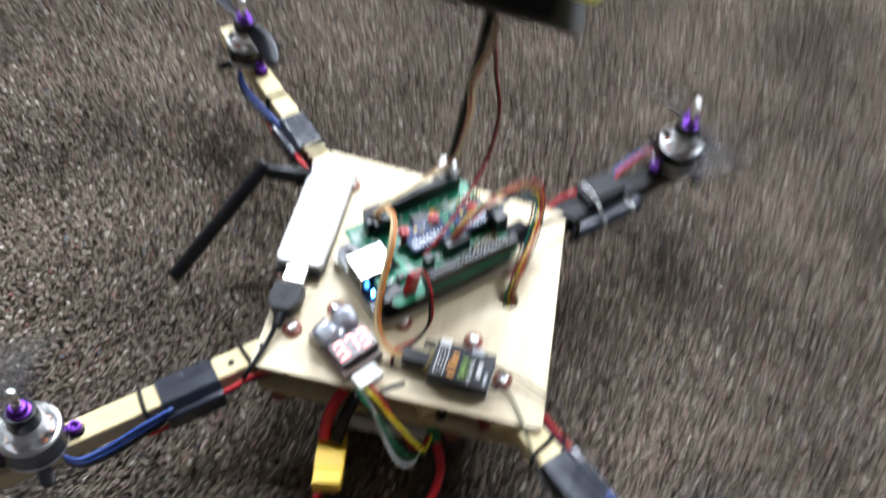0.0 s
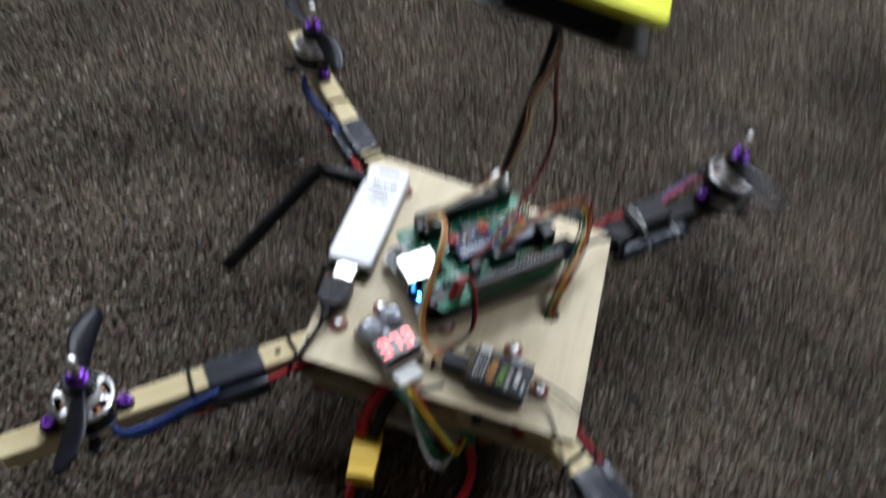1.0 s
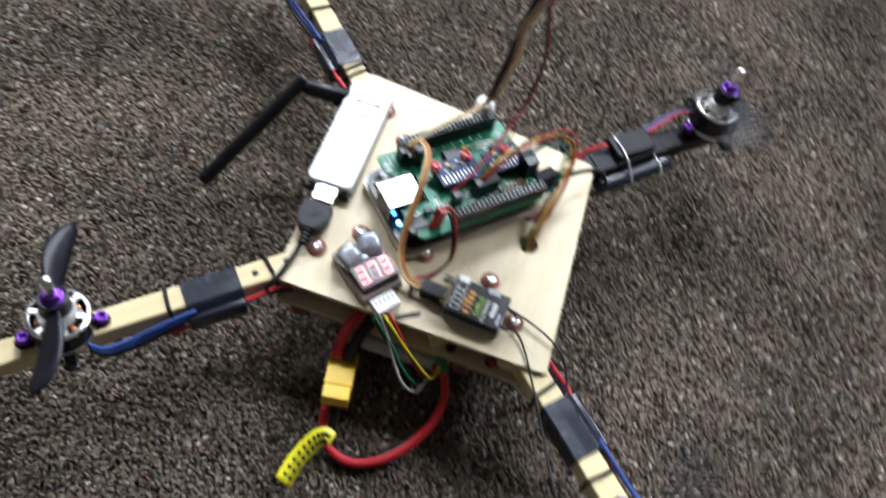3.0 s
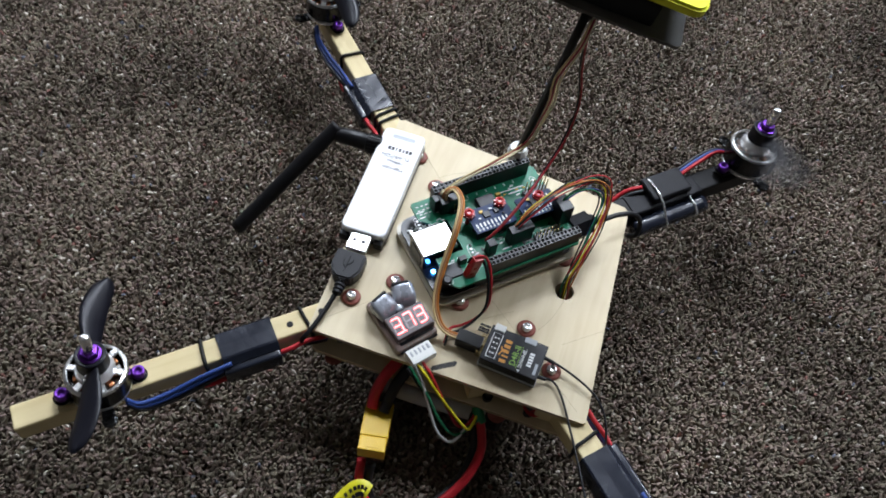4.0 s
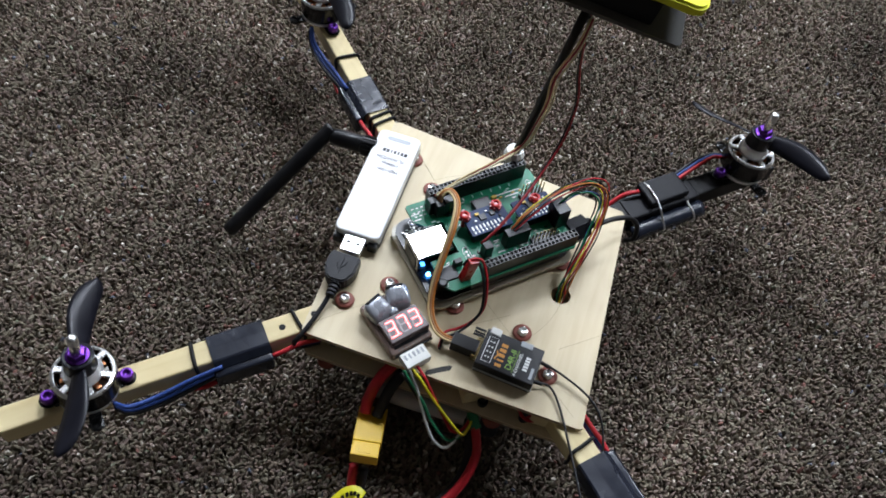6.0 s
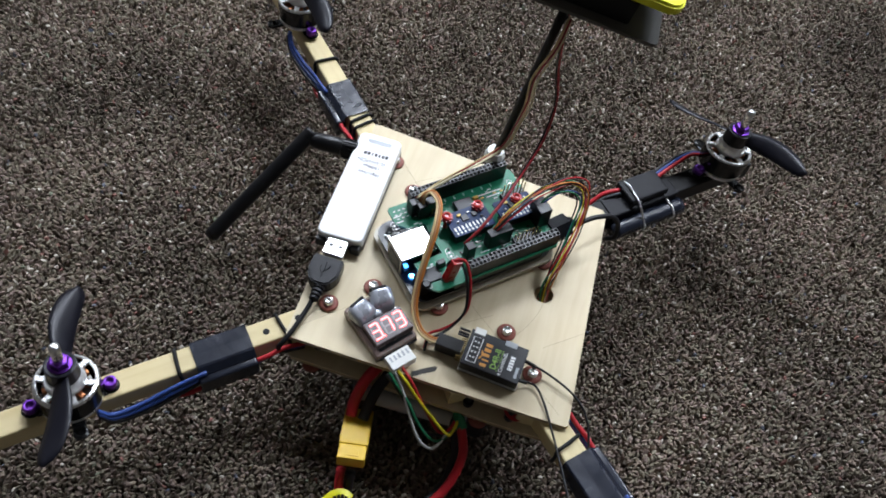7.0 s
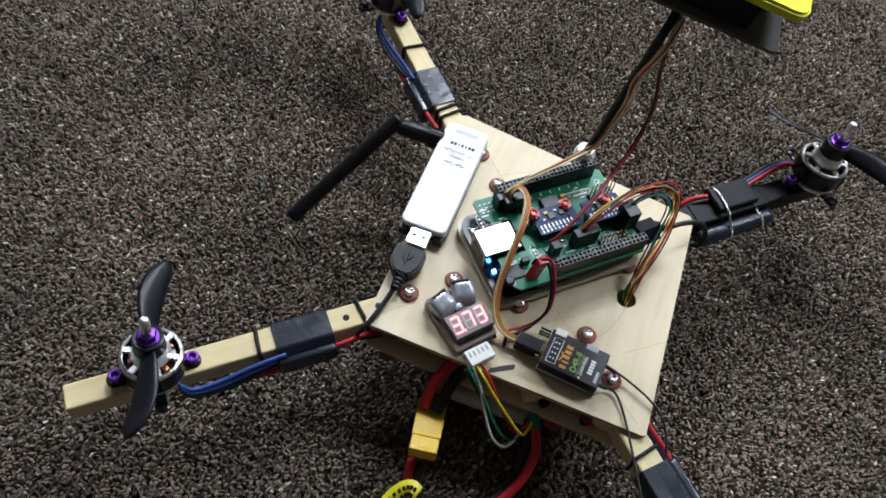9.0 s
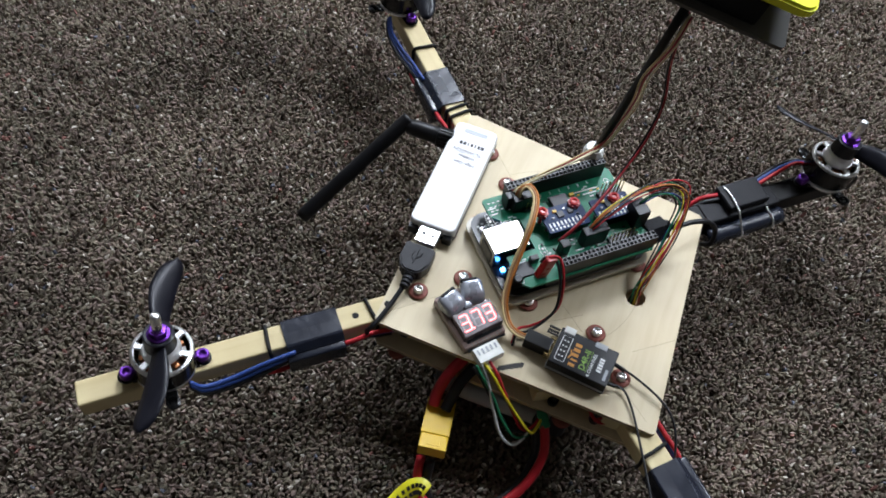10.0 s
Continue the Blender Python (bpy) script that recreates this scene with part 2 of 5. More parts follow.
BLUE_LED = shader("lit_blue_lamp", (0.1, 0.3, 0.9), 0.3, emit=(0.05, 0.30, 1.0), power=38.0)
GREEN_LED = shader("lit_green_lamp", (0.2, 0.8, 0.1), 0.3, emit=(0.2, 1.0, 0.1), power=8.0)
PANEL_GLOW = shader("lit_panel_diffuser", (0.8, 0.8, 0.8), 0.5, emit=(0.90, 0.98, 1.12), power=9.0)
# walls stay out of view; grey kept dark to cut bounced fill light
WALL_PAINT = shader("wall_paint", (0.24, 0.232, 0.215), 0.7, noise_scale=40, amount=0.03, bump=0.1)
CEILING_PAINT = shader("ceiling_board", (0.78, 0.78, 0.76), 0.8, noise_scale=60, amount=0.04, bump=0.2)
PILE = carpet_material("brown_loop_pile", True)
PILE_FLAT_SHADED = carpet_material("brown_loop_pile_floor_shaded", False)


def wire_material(name, color):
    return shader(name, color, 0.42, noise_scale=200, amount=0.12, spec=0.3)


W_RED = wire_material("red_wire", (0.42, 0.016, 0.024))
W_BLACK = wire_material("black_wire", (0.012, 0.012, 0.013))
W_MAROON = wire_material("maroon_wire", (0.27, 0.020, 0.026))
W_BLUE = wire_material("blue_wire", (0.030, 0.065, 0.24))
W_YELLOW = wire_material("yellow_wire", (0.62, 0.50, 0.02))
W_GREEN = wire_material("green_wire", (0.015, 0.16, 0.07))
W_WHITE = wire_material("white_wire", (0.62, 0.62, 0.60))
W_BROWN = wire_material("brown_wire", (0.36, 0.19, 0.09))
W_ORANGE = wire_material("orange_wire", (0.46, 0.16, 0.03))
W_TAN = wire_material("tan_wire", (0.56, 0.44, 0.22))
W_CREAM = wire_material("cream_wire", (0.70, 0.64, 0.42))
W_PURPLE = wire_material("purple_wire", (0.10, 0.03, 0.22))


# ---- building helpers ----
def part(name, bm, material, parent=None, label="", m=None, smooth=False):
    """Links a bmesh as one mesh object under a thing or a part."""
    me = bpy.data.meshes.new(name)
    if smooth:
        for fc in bm.faces:
            fc.smooth = True
    bm.to_mesh(me)
    bm.free()
    for mat in material if isinstance(material, (list, tuple)) else [material]:
        me.materials.append(mat)
    ob = new(name, me)
    if parent:
        ob.parent = parent
    if m is not None:
        ob.matrix_basis = m
    if label:
        ob["label"] = label
    return ob


def thing(name, m, label, category, group="", kind=""):
    ob = new(name)
    ob.empty_display_size = 0.01
    ob.matrix_basis = m
    return tagged(ob, label, category, group, kind)


def box(sx, sy, sz, at=(0, 0, 0), bevel=0.0, seg=2, bm=None, turn=0.0):
    """A bevelled block with its centre at a place."""
    own = bmesh.new()
    bmesh.ops.create_cube(own, size=1)
    for v in own.verts:
        v.co = Vector((v.co.x * sx, v.co.y * sy, v.co.z * sz))
    if bevel:
        bmesh.ops.bevel(own, geom=list(own.edges), offset=bevel, segments=seg, affect="EDGES", profile=0.6)
    own.transform(Matrix.Translation(at) @ pose(0, 0, 0, 0, 0, turn))
    if bm is None:
        return own
    return join(bm, own)


def join(bm, other):
    me = bpy.data.meshes.new("joining")
    other.to_mesh(me)
    other.free()
    bm.from_mesh(me)
    bpy.data.meshes.remove(me)
    return bm


def lathe(profile, seg=24, bm=None, at=(0, 0, 0)):
    """A turned body from (radius, height) pairs, closed at both ends."""
    own = bmesh.new()
    rings = []
    for r, z in profile:
        rings.append([own.verts.new((at[0] + r * math.cos(2 * math.pi * k / seg), at[1] + r * math.sin(2 * math.pi * k / seg), at[2] + z)) for k in range(seg)])
    for a, b in zip(rings, rings[1:]):
        for k in range(seg):
            own.faces.new((a[k], a[(k + 1) % seg], b[(k + 1) % seg], b[k]))
    own.faces.new(list(reversed(rings[0])))
    own.faces.new(rings[-1])
    if bm is None:
        return own
    return join(bm, own)


def smooth_path(points, per=6):
    """A Catmull-Rom line through the points."""
    pts = [Vector(p) for p in points]
    pts = [pts[0] * 2 - pts[1]] + pts + [pts[-1] * 2 - pts[-2]]
    out = []
    for a, b, c, d in zip(pts, pts[1:], pts[2:], pts[3:]):
        for k in range(per):
            t = k / per
            out.append(0.5 * ((2 * b) + (c - a) * t + (2 * a - 5 * b + 4 * c - d) * t * t + (3 * b - a - 3 * c + d) * t ** 3))
    out.append(pts[-2])
    return out


def tube(points, r, seg=8, per=6, bm=None, flat=1.0):
    """A round (or flattened) cord through the points."""
    line = smooth_path(points, per)
    own = bmesh.new() if bm is None else bm
    rings, up = [], Vector((0.13, 0.21, 1)).normalized()
    for k, p in enumerate(line):
        d = (line[min(k + 1, len(line) - 1)] - line[max(k - 1, 0)]).normalized()
        side = d.cross(up)
        if side.length < 1e-4:
            side = d.cross(Vector((1, 0, 0)))
        side.normalize()
        up = side.cross(d).normalized()
        rings.append([own.verts.new(p + side * math.cos(2 * math.pi * j / seg) * r + up * math.sin(2 * math.pi * j / seg) * r * flat) for j in range(seg)])
    for a, b in zip(rings, rings[1:]):
        for j in range(seg):
            own.faces.new((a[j], a[(j + 1) % seg], b[(j + 1) % seg], b[j]))
    own.faces.new(list(reversed(rings[0])))
    own.faces.new(rings[-1])
    return own


def slab(outline, z0, z1, hole=None, bevel=0.0):
    """A flat board of any outline, with an optional round hole (x, y, radius)."""
    bm = bmesh.new()
    vs = [bm.verts.new((x, y, z1)) for x, y in outline]
    es = [bm.edges.new((vs[k], vs[(k + 1) % len(vs)])) for k in range(len(vs))]
    if hole:
        hs = [bm.verts.new((hole[0] + hole[2] * math.cos(2 * math.pi * k / 20), hole[1] + hole[2] * math.sin(2 * math.pi * k / 20), z1)) for k in range(20)]
        es += [bm.edges.new((hs[k], hs[(k + 1) % 20])) for k in range(20)]
        bmesh.ops.triangle_fill(bm, use_beauty=True, edges=es)
    else:
        bm.faces.new(vs)
    bmesh.ops.recalc_face_normals(bm, faces=bm.faces)
    if bm.faces[:][0].normal.z < 0:
        bmesh.ops.reverse_faces(bm, faces=bm.faces)
    res = bmesh.ops.extrude_face_region(bm, geom=list(bm.faces))
    low = [g for g in res["geom"] if isinstance(g, bmesh.types.BMVert)]
    for v in low:
        v.co.z = z0
    bmesh.ops.recalc_face_normals(bm, faces=bm.faces)
    return bm


def rounded(w, h, r, seg=5):
    """Outline of a rectangle with round corners, centred."""
    out = []
    for cx, cy, a in ((w / 2 - r, h / 2 - r, 0), (-w / 2 + r, h / 2 - r, 90), (-w / 2 + r, -h / 2 + r, 180), (w / 2 - r, -h / 2 + r, 270)):
        for k in range(seg + 1):
            t = radians(a + 90 * k / seg)
            out.append((cx + r * math.cos(t), cy + r * math.sin(t)))
    return out


def lettering(text, size, material, parent, m, name="lettering", bold=0.0):
    """Flat letters of the built-in font as one mesh."""
    cu = bpy.data.curves.new("letters", "FONT")
    cu.body, cu.size, cu.align_x, cu.align_y, cu.offset, cu.resolution_u = text, size, "CENTER", "CENTER", bold, 3
    tmp = bpy.data.objects.new("letters", cu)
    me = bpy.data.meshes.new_from_object(tmp)
    bpy.data.objects.remove(tmp)
    bpy.data.curves.remove(cu)
    me.materials.clear()
    me.materials.append(material)
    ob = new(name, me)
    ob.parent = parent
    ob.matrix_basis = m
    return ob


def cord(name, points, r, material, parent, seg=8, label="", per=6, flat=1.0):
    return part(name, tube(points, r, seg, per, flat=flat), material, parent, label, smooth=True)


# ---- the room ----
def room():
    half = 4.5
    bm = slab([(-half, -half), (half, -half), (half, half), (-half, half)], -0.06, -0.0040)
    tagged(part("floor", bm, PILE_FLAT_SHADED), "brown flecked loop-pile carpet floor, loop shade put into its colour", "floor", kind="structure")
    for nm, sx, sy, x, y in (("wall_north", 2 * half + 0.2, 0.1, 0, half + 0.05), ("wall_south", 2 * half + 0.2, 0.1, 0, -half - 0.05),
                             ("wall_east", 0.1, 2 * half, half + 0.05, 0), ("wall_west", 0.1, 2 * half, -half - 0.05, 0)):
        tagged(part(nm, box(sx, sy, CEILING, (x, y, CEILING / 2 - 0.03)), WALL_PAINT), "plain grey room wall, unseen, kept dark to cut fill light", "wall", kind="structure")
    tagged(part("ceiling", box(2 * half + 0.2, 2 * half + 0.2, 0.08, (0, 0, CEILING + 0.04)), CEILING_PAINT), "plain white ceiling of the room", "ceiling", kind="structure")
    first = None
    for px, py in PANELS:
        if first is None:
            first = thing("ceiling_light", pose(px, py, CEILING), "lit white fluorescent panel set in the ceiling", "light", "ceiling lights")
            fr = slab(rounded(1.24, 0.64, 0.01), -0.03, -0.001)
            part("frame", fr, WHITE_NYLON, first)
            part("diffuser", box(1.16, 0.56, 0.012, (0, 0, -0.037), 0.003), PANEL_GLOW, first, "glowing frosted diffuser")
        else:
            copy_thing(first, pose(px, py, CEILING))


def inside(x, y, hull):
    ok = np.ones(x.shape, bool)
    for (ax, ay), (bx, by) in zip(hull, hull[1:] + hull[:1]):
        ok &= (bx - ax) * (y - ay) - (by - ay) * (x - ax) > 0
    return ok


def carpet_pile():
    """Thousands of small bent yarn loops, packed in uneven rows."""
    rng = np.random.default_rng(7)
    pitch_x, pitch_y, tilt = 0.0026, 0.0020, radians(22)
    gx, gy = np.meshgrid(np.arange(-0.9, 0.9, pitch_x), np.arange(-0.7, 1.1, pitch_y))
    gx = gx + rng.uniform(0, pitch_x, gx.shape[0])[:, None]
    gx, gy = gx + rng.normal(0, 0.0005, gx.shape), gy + rng.normal(0, 0.00028, gx.shape)
    x = (gx * np.cos(tilt) - gy * np.sin(tilt)).ravel()
    y = (gx * np.sin(tilt) + gy * np.cos(tilt)).ravel()
    keep = inside(x, y, [(-0.26, -0.29), (0.10, -0.24), (0.37, -0.10), (0.44, 0.72), (0.36, 0.88), (-0.58, 0.32), (-0.50, 0.02)])
    x, y = x[keep], y[keep]
    n = x.size
    ang = tilt + rng.choice([-0.70, 0.60, 0.95], n) + rng.normal(0, 0.28, n)
    ln, wd, ht = rng.uniform(0.0014, 0.0025, n), rng.uniform(0.0008, 0.0013, n), rng.uniform(0.0037, 0.0056, n)
    ht = np.where(rng.random(n) < 0.12, ht * 0.6, ht)
    seg = 5
    k = np.arange(seg) * 2 * np.pi / seg
    # two levels, flank and crown, and a cap point
    lev = [(1.00, 0.34, 0.0), (0.86, 0.90, 0.0)]
    slope, cross = rng.normal(0, 0.62, n), rng.normal(0, 0.62, n)
    lean_x, lean_y = rng.normal(0, 0.0005, n), rng.normal(0, 0.0005, n)
    V = np.zeros((n, 2 * seg + 1, 3))
    for li, (sc, hz, _) in enumerate(lev):
        px = np.cos(k)[None] * ln[:, None] * sc * rng.uniform(0.55, 1.30, (n, seg))
        py = np.sin(k)[None] * wd[:, None] * sc * rng.uniform(0.75, 1.25, (n, seg))
        c, s = np.cos(ang)[:, None], np.sin(ang)[:, None]
        zz = hz * ht
        V[:, li * seg:(li + 1) * seg, 0] = x[:, None] + c * px - s * py + (lean_x * li / 2)[:, None]
        V[:, li * seg:(li + 1) * seg, 1] = y[:, None] + s * px + c * py + (lean_y * li / 2)[:, None]
        V[:, li * seg:(li + 1) * seg, 2] = zz[:, None] + rng.normal(0, 0.00030, (n, seg)) + (px * slope[:, None] + py * cross[:, None]) * (li > 0)
    V[:, -1, 0], V[:, -1, 1], V[:, -1, 2] = x + lean_x, y + lean_y, ht
    V[:, :, 2] -= 0.0040
    base = (np.arange(n) * (2 * seg + 1))[:, None]
    quads = []
    for j in range(seg):
        quads.append([j, (j + 1) % seg, seg + (j + 1) % seg, seg + j])
    tris = [[seg + j, seg + (j + 1) % seg, 2 * seg] for j in range(seg)]
    Q = (base[:, :, None] + np.array(quads)[None]).reshape(-1, 4)
    T = (base[:, :, None] + np.array(tris)[None]).reshape(-1, 3)
    me = bpy.data.meshes.new("carpet_pile")
    me.vertices.add(n * (2 * seg + 1))
    me.vertices.foreach_set("co", V.reshape(-1))
    loops = np.concatenate([Q.reshape(-1), T.reshape(-1)])
    me.loops.add(loops.size)
    me.loops.foreach_set("vertex_index", loops.astype(np.int32))
    starts = np.concatenate([np.arange(len(Q)) * 4, len(Q) * 4 + np.arange(len(T)) * 3])
    me.polygons.add(len(starts))
    me.polygons.foreach_set("loop_start", starts.astype(np.int32))
    me.update(calc_edges=True)
    me.polygons.foreach_set("use_smooth", np.zeros(len(starts), bool))
    me.validate()
    me.materials.append(PILE)
    ob = new("carpet_pile", me)
    tagged(ob, "dark brown carpet loops with pale and coloured flecks", "carpet", kind="stuff")


# ---- the quadcopter ----
TOP = 0.060
OUTLINE = [(-0.0795, 0.0890), (-0.0702, -0.0728), (-0.0680, -0.0745), (0.0888, -0.0714), (0.0903, -0.0700), (0.0812, 0.0765), (0.0782, 0.0795), (-0.0755, 0.0905)]
MID = (0.0, 0.004)
MOTORS = {"west": (-0.1550, -0.1455), "north": (-0.1650, 0.1660), "east": (0.1452, 0.1490), "south": (0.1600, -0.1380)}


def arm_frame(key):
    mx, my = MOTORS[key]
    a = math.atan2(my - MID[1], mx - MID[0])
    return a, math.hypot(mx - MID[0], my - MID[1])


def in_arm(key, d, side, z):
    """A place given by its way out along an arm, its offset to the arm's left, and its height."""
    a, _ = arm_frame(key)
    return (MID[0] + d * math.cos(a) - side * math.sin(a), MID[1] + d * math.sin(a) + side * math.cos(a), z)


def build_bolt(parent, x, y, z, down=False, turn=0.0):
    s = -1 if down else 1
    w = part("washer", lathe([(0.0030, 0), (0.0051, 0.0002), (0.0055, 0.0010), (0.0051, 0.0017), (0.0034, 0.0018)], 24), RED_RUBBER, parent,
             "red-brown rubber washer", pose(x, y, z, 180 if down else 0, 0, turn), True)
    bm = lathe([(0.0027, 0.0), (0.0029, 0.0010), (0.0025, 0.0022), (0.0016, 0.0025), (0.0014, 0.0013), (0.0002, 0.0012)], 18)
    part("screw", bm, STEEL, w, "shiny socket-head screw", pose(0, 0, 0.0019))
    return w


def quadcopter_frame():
    fr = thing("quadcopter_frame", pose(0, 0, 0), "hand-made wooden quadcopter frame of plywood plates and pine arms", "drone frame")
    top = part("top_plate", slab(OUTLINE, TOP - 0.003, TOP, (0.0580, 0.0045, 0.0058)), PLY, fr, "pale birch plywood plate with pencil marks")
    low = [(x * 0.97 + 0.0004, y * 0.985 - 0.0045) for x, y in OUTLINE]
    part("lower_plate", slab(low, TOP - 0.0195, TOP - 0.0165), PLY, fr, "lower pale plywood plate")
    for key in MOTORS:
        a, r = arm_frame(key)
        start, end = 0.022, r + {"west": 0.045, "north": 0.042, "east": 0.026, "south": 0.040}[key]
        bm = box(end - start, 0.0142, 0.0133, ((start + end) / 2, 0, 0), 0.0014, 3)
        mat = BLACK_WOOD if key == "east" else PINE
        part("arm", bm, mat, fr, "arm painted black" if key == "east" else "square pine arm", pose(MID[0], MID[1], TOP - 0.00975, 0, 0, math.degrees(a)))
    # cross blocks that fill the middle between the plates
    for x, y, t in ((0.030, -0.0640, 34), (0.072, -0.0640, 4), (0.010, -0.040, 4)):
        part("spacer_block", box(0.018, 0.012, 0.0128, (0, 0, 0), 0.0006), PINE, fr, m=pose(x, y, TOP - 0.0098, 0, 0, t))
    for x, y in ((-0.0555, -0.0475), (-0.036, -0.0285), (-0.0375, 0.0460), (0.0440, -0.0285), (0.0645, -0.0485), (0.0030, -0.0268), (0.0520, 0.0260), (-0.0560, 0.0640)):
        build_bolt(fr, x, y, TOP, turn=x * 9000)
    for x, y in ((-0.0540, -0.0760), (0.0440, -0.0745), (0.0640, -0.0700), (-0.050, 0.060), (0.055, 0.052)):
        build_bolt(fr, x, y, TOP - 0.0195, True, turn=x * 9000)
    for x, y in ((-0.0540, -0.0660), (0.0360, -0.0690), (0.0600, -0.0690)):
        part("stud", lathe([(0.0030, -0.0165), (0.0030, -0.0130), (0.0016, -0.0130), (0.0016, -0.0065), (0.0030, -0.0065), (0.0030, -0.0030)], 12), PLASTIC, fr, "dark threaded stud with nuts", pose(x, y, TOP))
    # small dark nail heads in the west arm and plate corner
    for d in (0.1130, 0.0945):
        z = TOP - 0.0030 if d > 0.1 else TOP
        part("nail_head", lathe([(0.0019, -0.0005), (0.0019, 0.0001), (0.0012, 0.0003)], 12), RUBBER, fr, m=Matrix.Translation(in_arm("west", d, 0.0005, z)))
    # dark elastic bands round arms
    for key, ds in (("west", (0.162, 0.104)), ("north", (0.186, 0.1275, 0.1215)), ("south", (0.177, 0.1240))):
        a, _ = arm_frame(key)
        for d in ds:
            lean = 8 if d < 0.13 else -4
            w, h = 0.0076, 0.0071
            loop = [(0, -w, -h), (0.0006, -w - 0.0004, 0), (0, -w, h), (0.0002, 0, h + 0.0006), (0, w, h), (-0.0004, w + 0.0004, 0), (0, w, -h), (0, 0, -h - 0.0006), (0, -w, -h)]
            part("elastic_band", tube(loop, 0.0011, 6, 4), RUBBER, fr, "black elastic band", pose(*in_arm(key, d, 0, TOP - 0.0098), 0, 0, math.degrees(a) + lean), True)
    for k, (x, y) in enumerate(((0.0560, -0.0700), (0.0575, -0.0715))):
        part("wire_end", tube([(x - 0.004, y + 0.010, TOP - 0.0110), (x, y + 0.002, TOP - 0.0105), (x + 0.006, y + 0.001, TOP - 0.0115 - k * 0.002), (x + 0.014, y + 0.006, TOP - 0.0125)], 0.0011, 8, 4), W_RED, fr, "loose red wire between the plates", smooth=True)
    # pencil construction lines and a marker scribble on the top plate
    def line(x0, y0, x1, y1, w=0.00022):
        d = Vector((x1 - x0, y1 - y0, 0))
        bm = box(d.length, w, 0.00008, (d.length / 2, 0, 0))
        part("pencil_line", bm, PENCIL, fr, m=pose(x0, y0, TOP + 0.00004, 0, 0, math.degrees(math.atan2(d.y, d.x))))
    line(-0.066, -0.067, -0.030, -0.030)
    line(-0.060, 0.075, -0.020, 0.036)
    line(0.020, -0.018, 0.084, -0.066)
    line(0.012, -0.037, 0.034, -0.020)
    line(0.066, -0.030, 0.0865, -0.012)
    arc = [(0.0045 + 0.055 * math.cos(radians(t)), 0.004 + 0.055 * math.sin(radians(t)), TOP + 0.00005) for t in range(-60, 5, 8)]
    part("pencil_line", tube(arc, 0.00014, 4, 3, flat=0.3), PENCIL, fr)
    arc = [(0.0045 + 0.062 * math.cos(radians(t)), 0.010 + 0.062 * math.sin(radians(t)), TOP + 0.00005) for t in range(95, 140, 8)]
    part("pencil_line", tube(arc, 0.00014, 4, 3, flat=0.3), PENCIL, fr)
    scrib = bmesh.new()
    rnd = random.Random(3)
    for k in range(9):
        t = k / 8
        tube([(0.0025 + 0.010 * t + rnd.uniform(-0.0004, 0.0004), -0.0712 + 0.0068 * t - 0.0012, TOP + 0.00005),
              (0.0030 + 0.010 * t, -0.0712 + 0.0068 * t, TOP + 0.00005),
              (0.0030 + 0.010 * t - rnd.uniform(0, 0.0006), -0.0712 + 0.0068 * t + 0.0013 + rnd.uniform(0, 0.0005), TOP + 0.00005)], 0.0011, 5, 2, scrib, 0.15)
    part("marker_scribble", scrib, INK, fr, "black marker scribble")
    return fr


def blade_mesh(span, flip=1):
    """A two-blade propeller: rows across each twisted, tapered blade."""
    bm = bmesh.new()
    rows = 20
    for sgn in (1, -1):
        top, bot = [], []
        for k in range(rows + 1):
            t = k / rows
            r = 0.003 + (span / 2 - 0.003) * t
            chord = 0.0052 + 0.0088 * math.sin(math.pi * min(0.86, t * 0.80 + 0.06)) ** 0.85
            if t > 0.80:
                chord *= math.sqrt(max(0.02, 1 - ((t - 0.80) / 0.20) ** 2.4))
            tw = radians(42 - 23 * t) * flip
            sweep = 0.0026 * math.sin(math.pi * t) - 0.0042 * t * t
            a, b = [], []
            for j in range(5):
                q = j / 4 - 0.5
                yy, camber = q * chord + sweep * flip, 0.0011 * (1 - 4 * q * q)
                th = 0.00055 * (1 - 3.2 * q * q) + 0.0001
                y2, z2 = yy * math.cos(tw), yy * math.sin(tw)
                a.append(bm.verts.new((sgn * r, sgn * y2, z2 + camber + th)))
                b.append(bm.verts.new((sgn * r, sgn * y2, z2 + camber - th)))
            top.append(a)
            bot.append(b)
        for k in range(rows):
            for j in range(4):
                bm.faces.new((top[k][j], top[k + 1][j], top[k + 1][j + 1], top[k][j + 1]))
                bm.faces.new((bot[k][j + 1], bot[k + 1][j + 1], bot[k + 1][j], bot[k][j]))
            for j, (p, q) in enumerate(((0, 0), (4, 4))):
                bm.faces.new((top[k][p], bot[k][p], bot[k + 1][p], top[k + 1][p]))
        for k in (0, rows):
            for j in range(4):
                bm.faces.new((top[k][j], top[k][j + 1], bot[k][j + 1], bot[k][j]))
    bmesh.ops.recalc_face_normals(bm, faces=bm.faces)
    lathe([(0.0030, -0.0032), (0.0058, -0.0030), (0.0062, 0.0), (0.0060, 0.0024), (0.0050, 0.0030), (0.0026, 0.0031)], 20, bm)
    return bm


ROTORS = {}


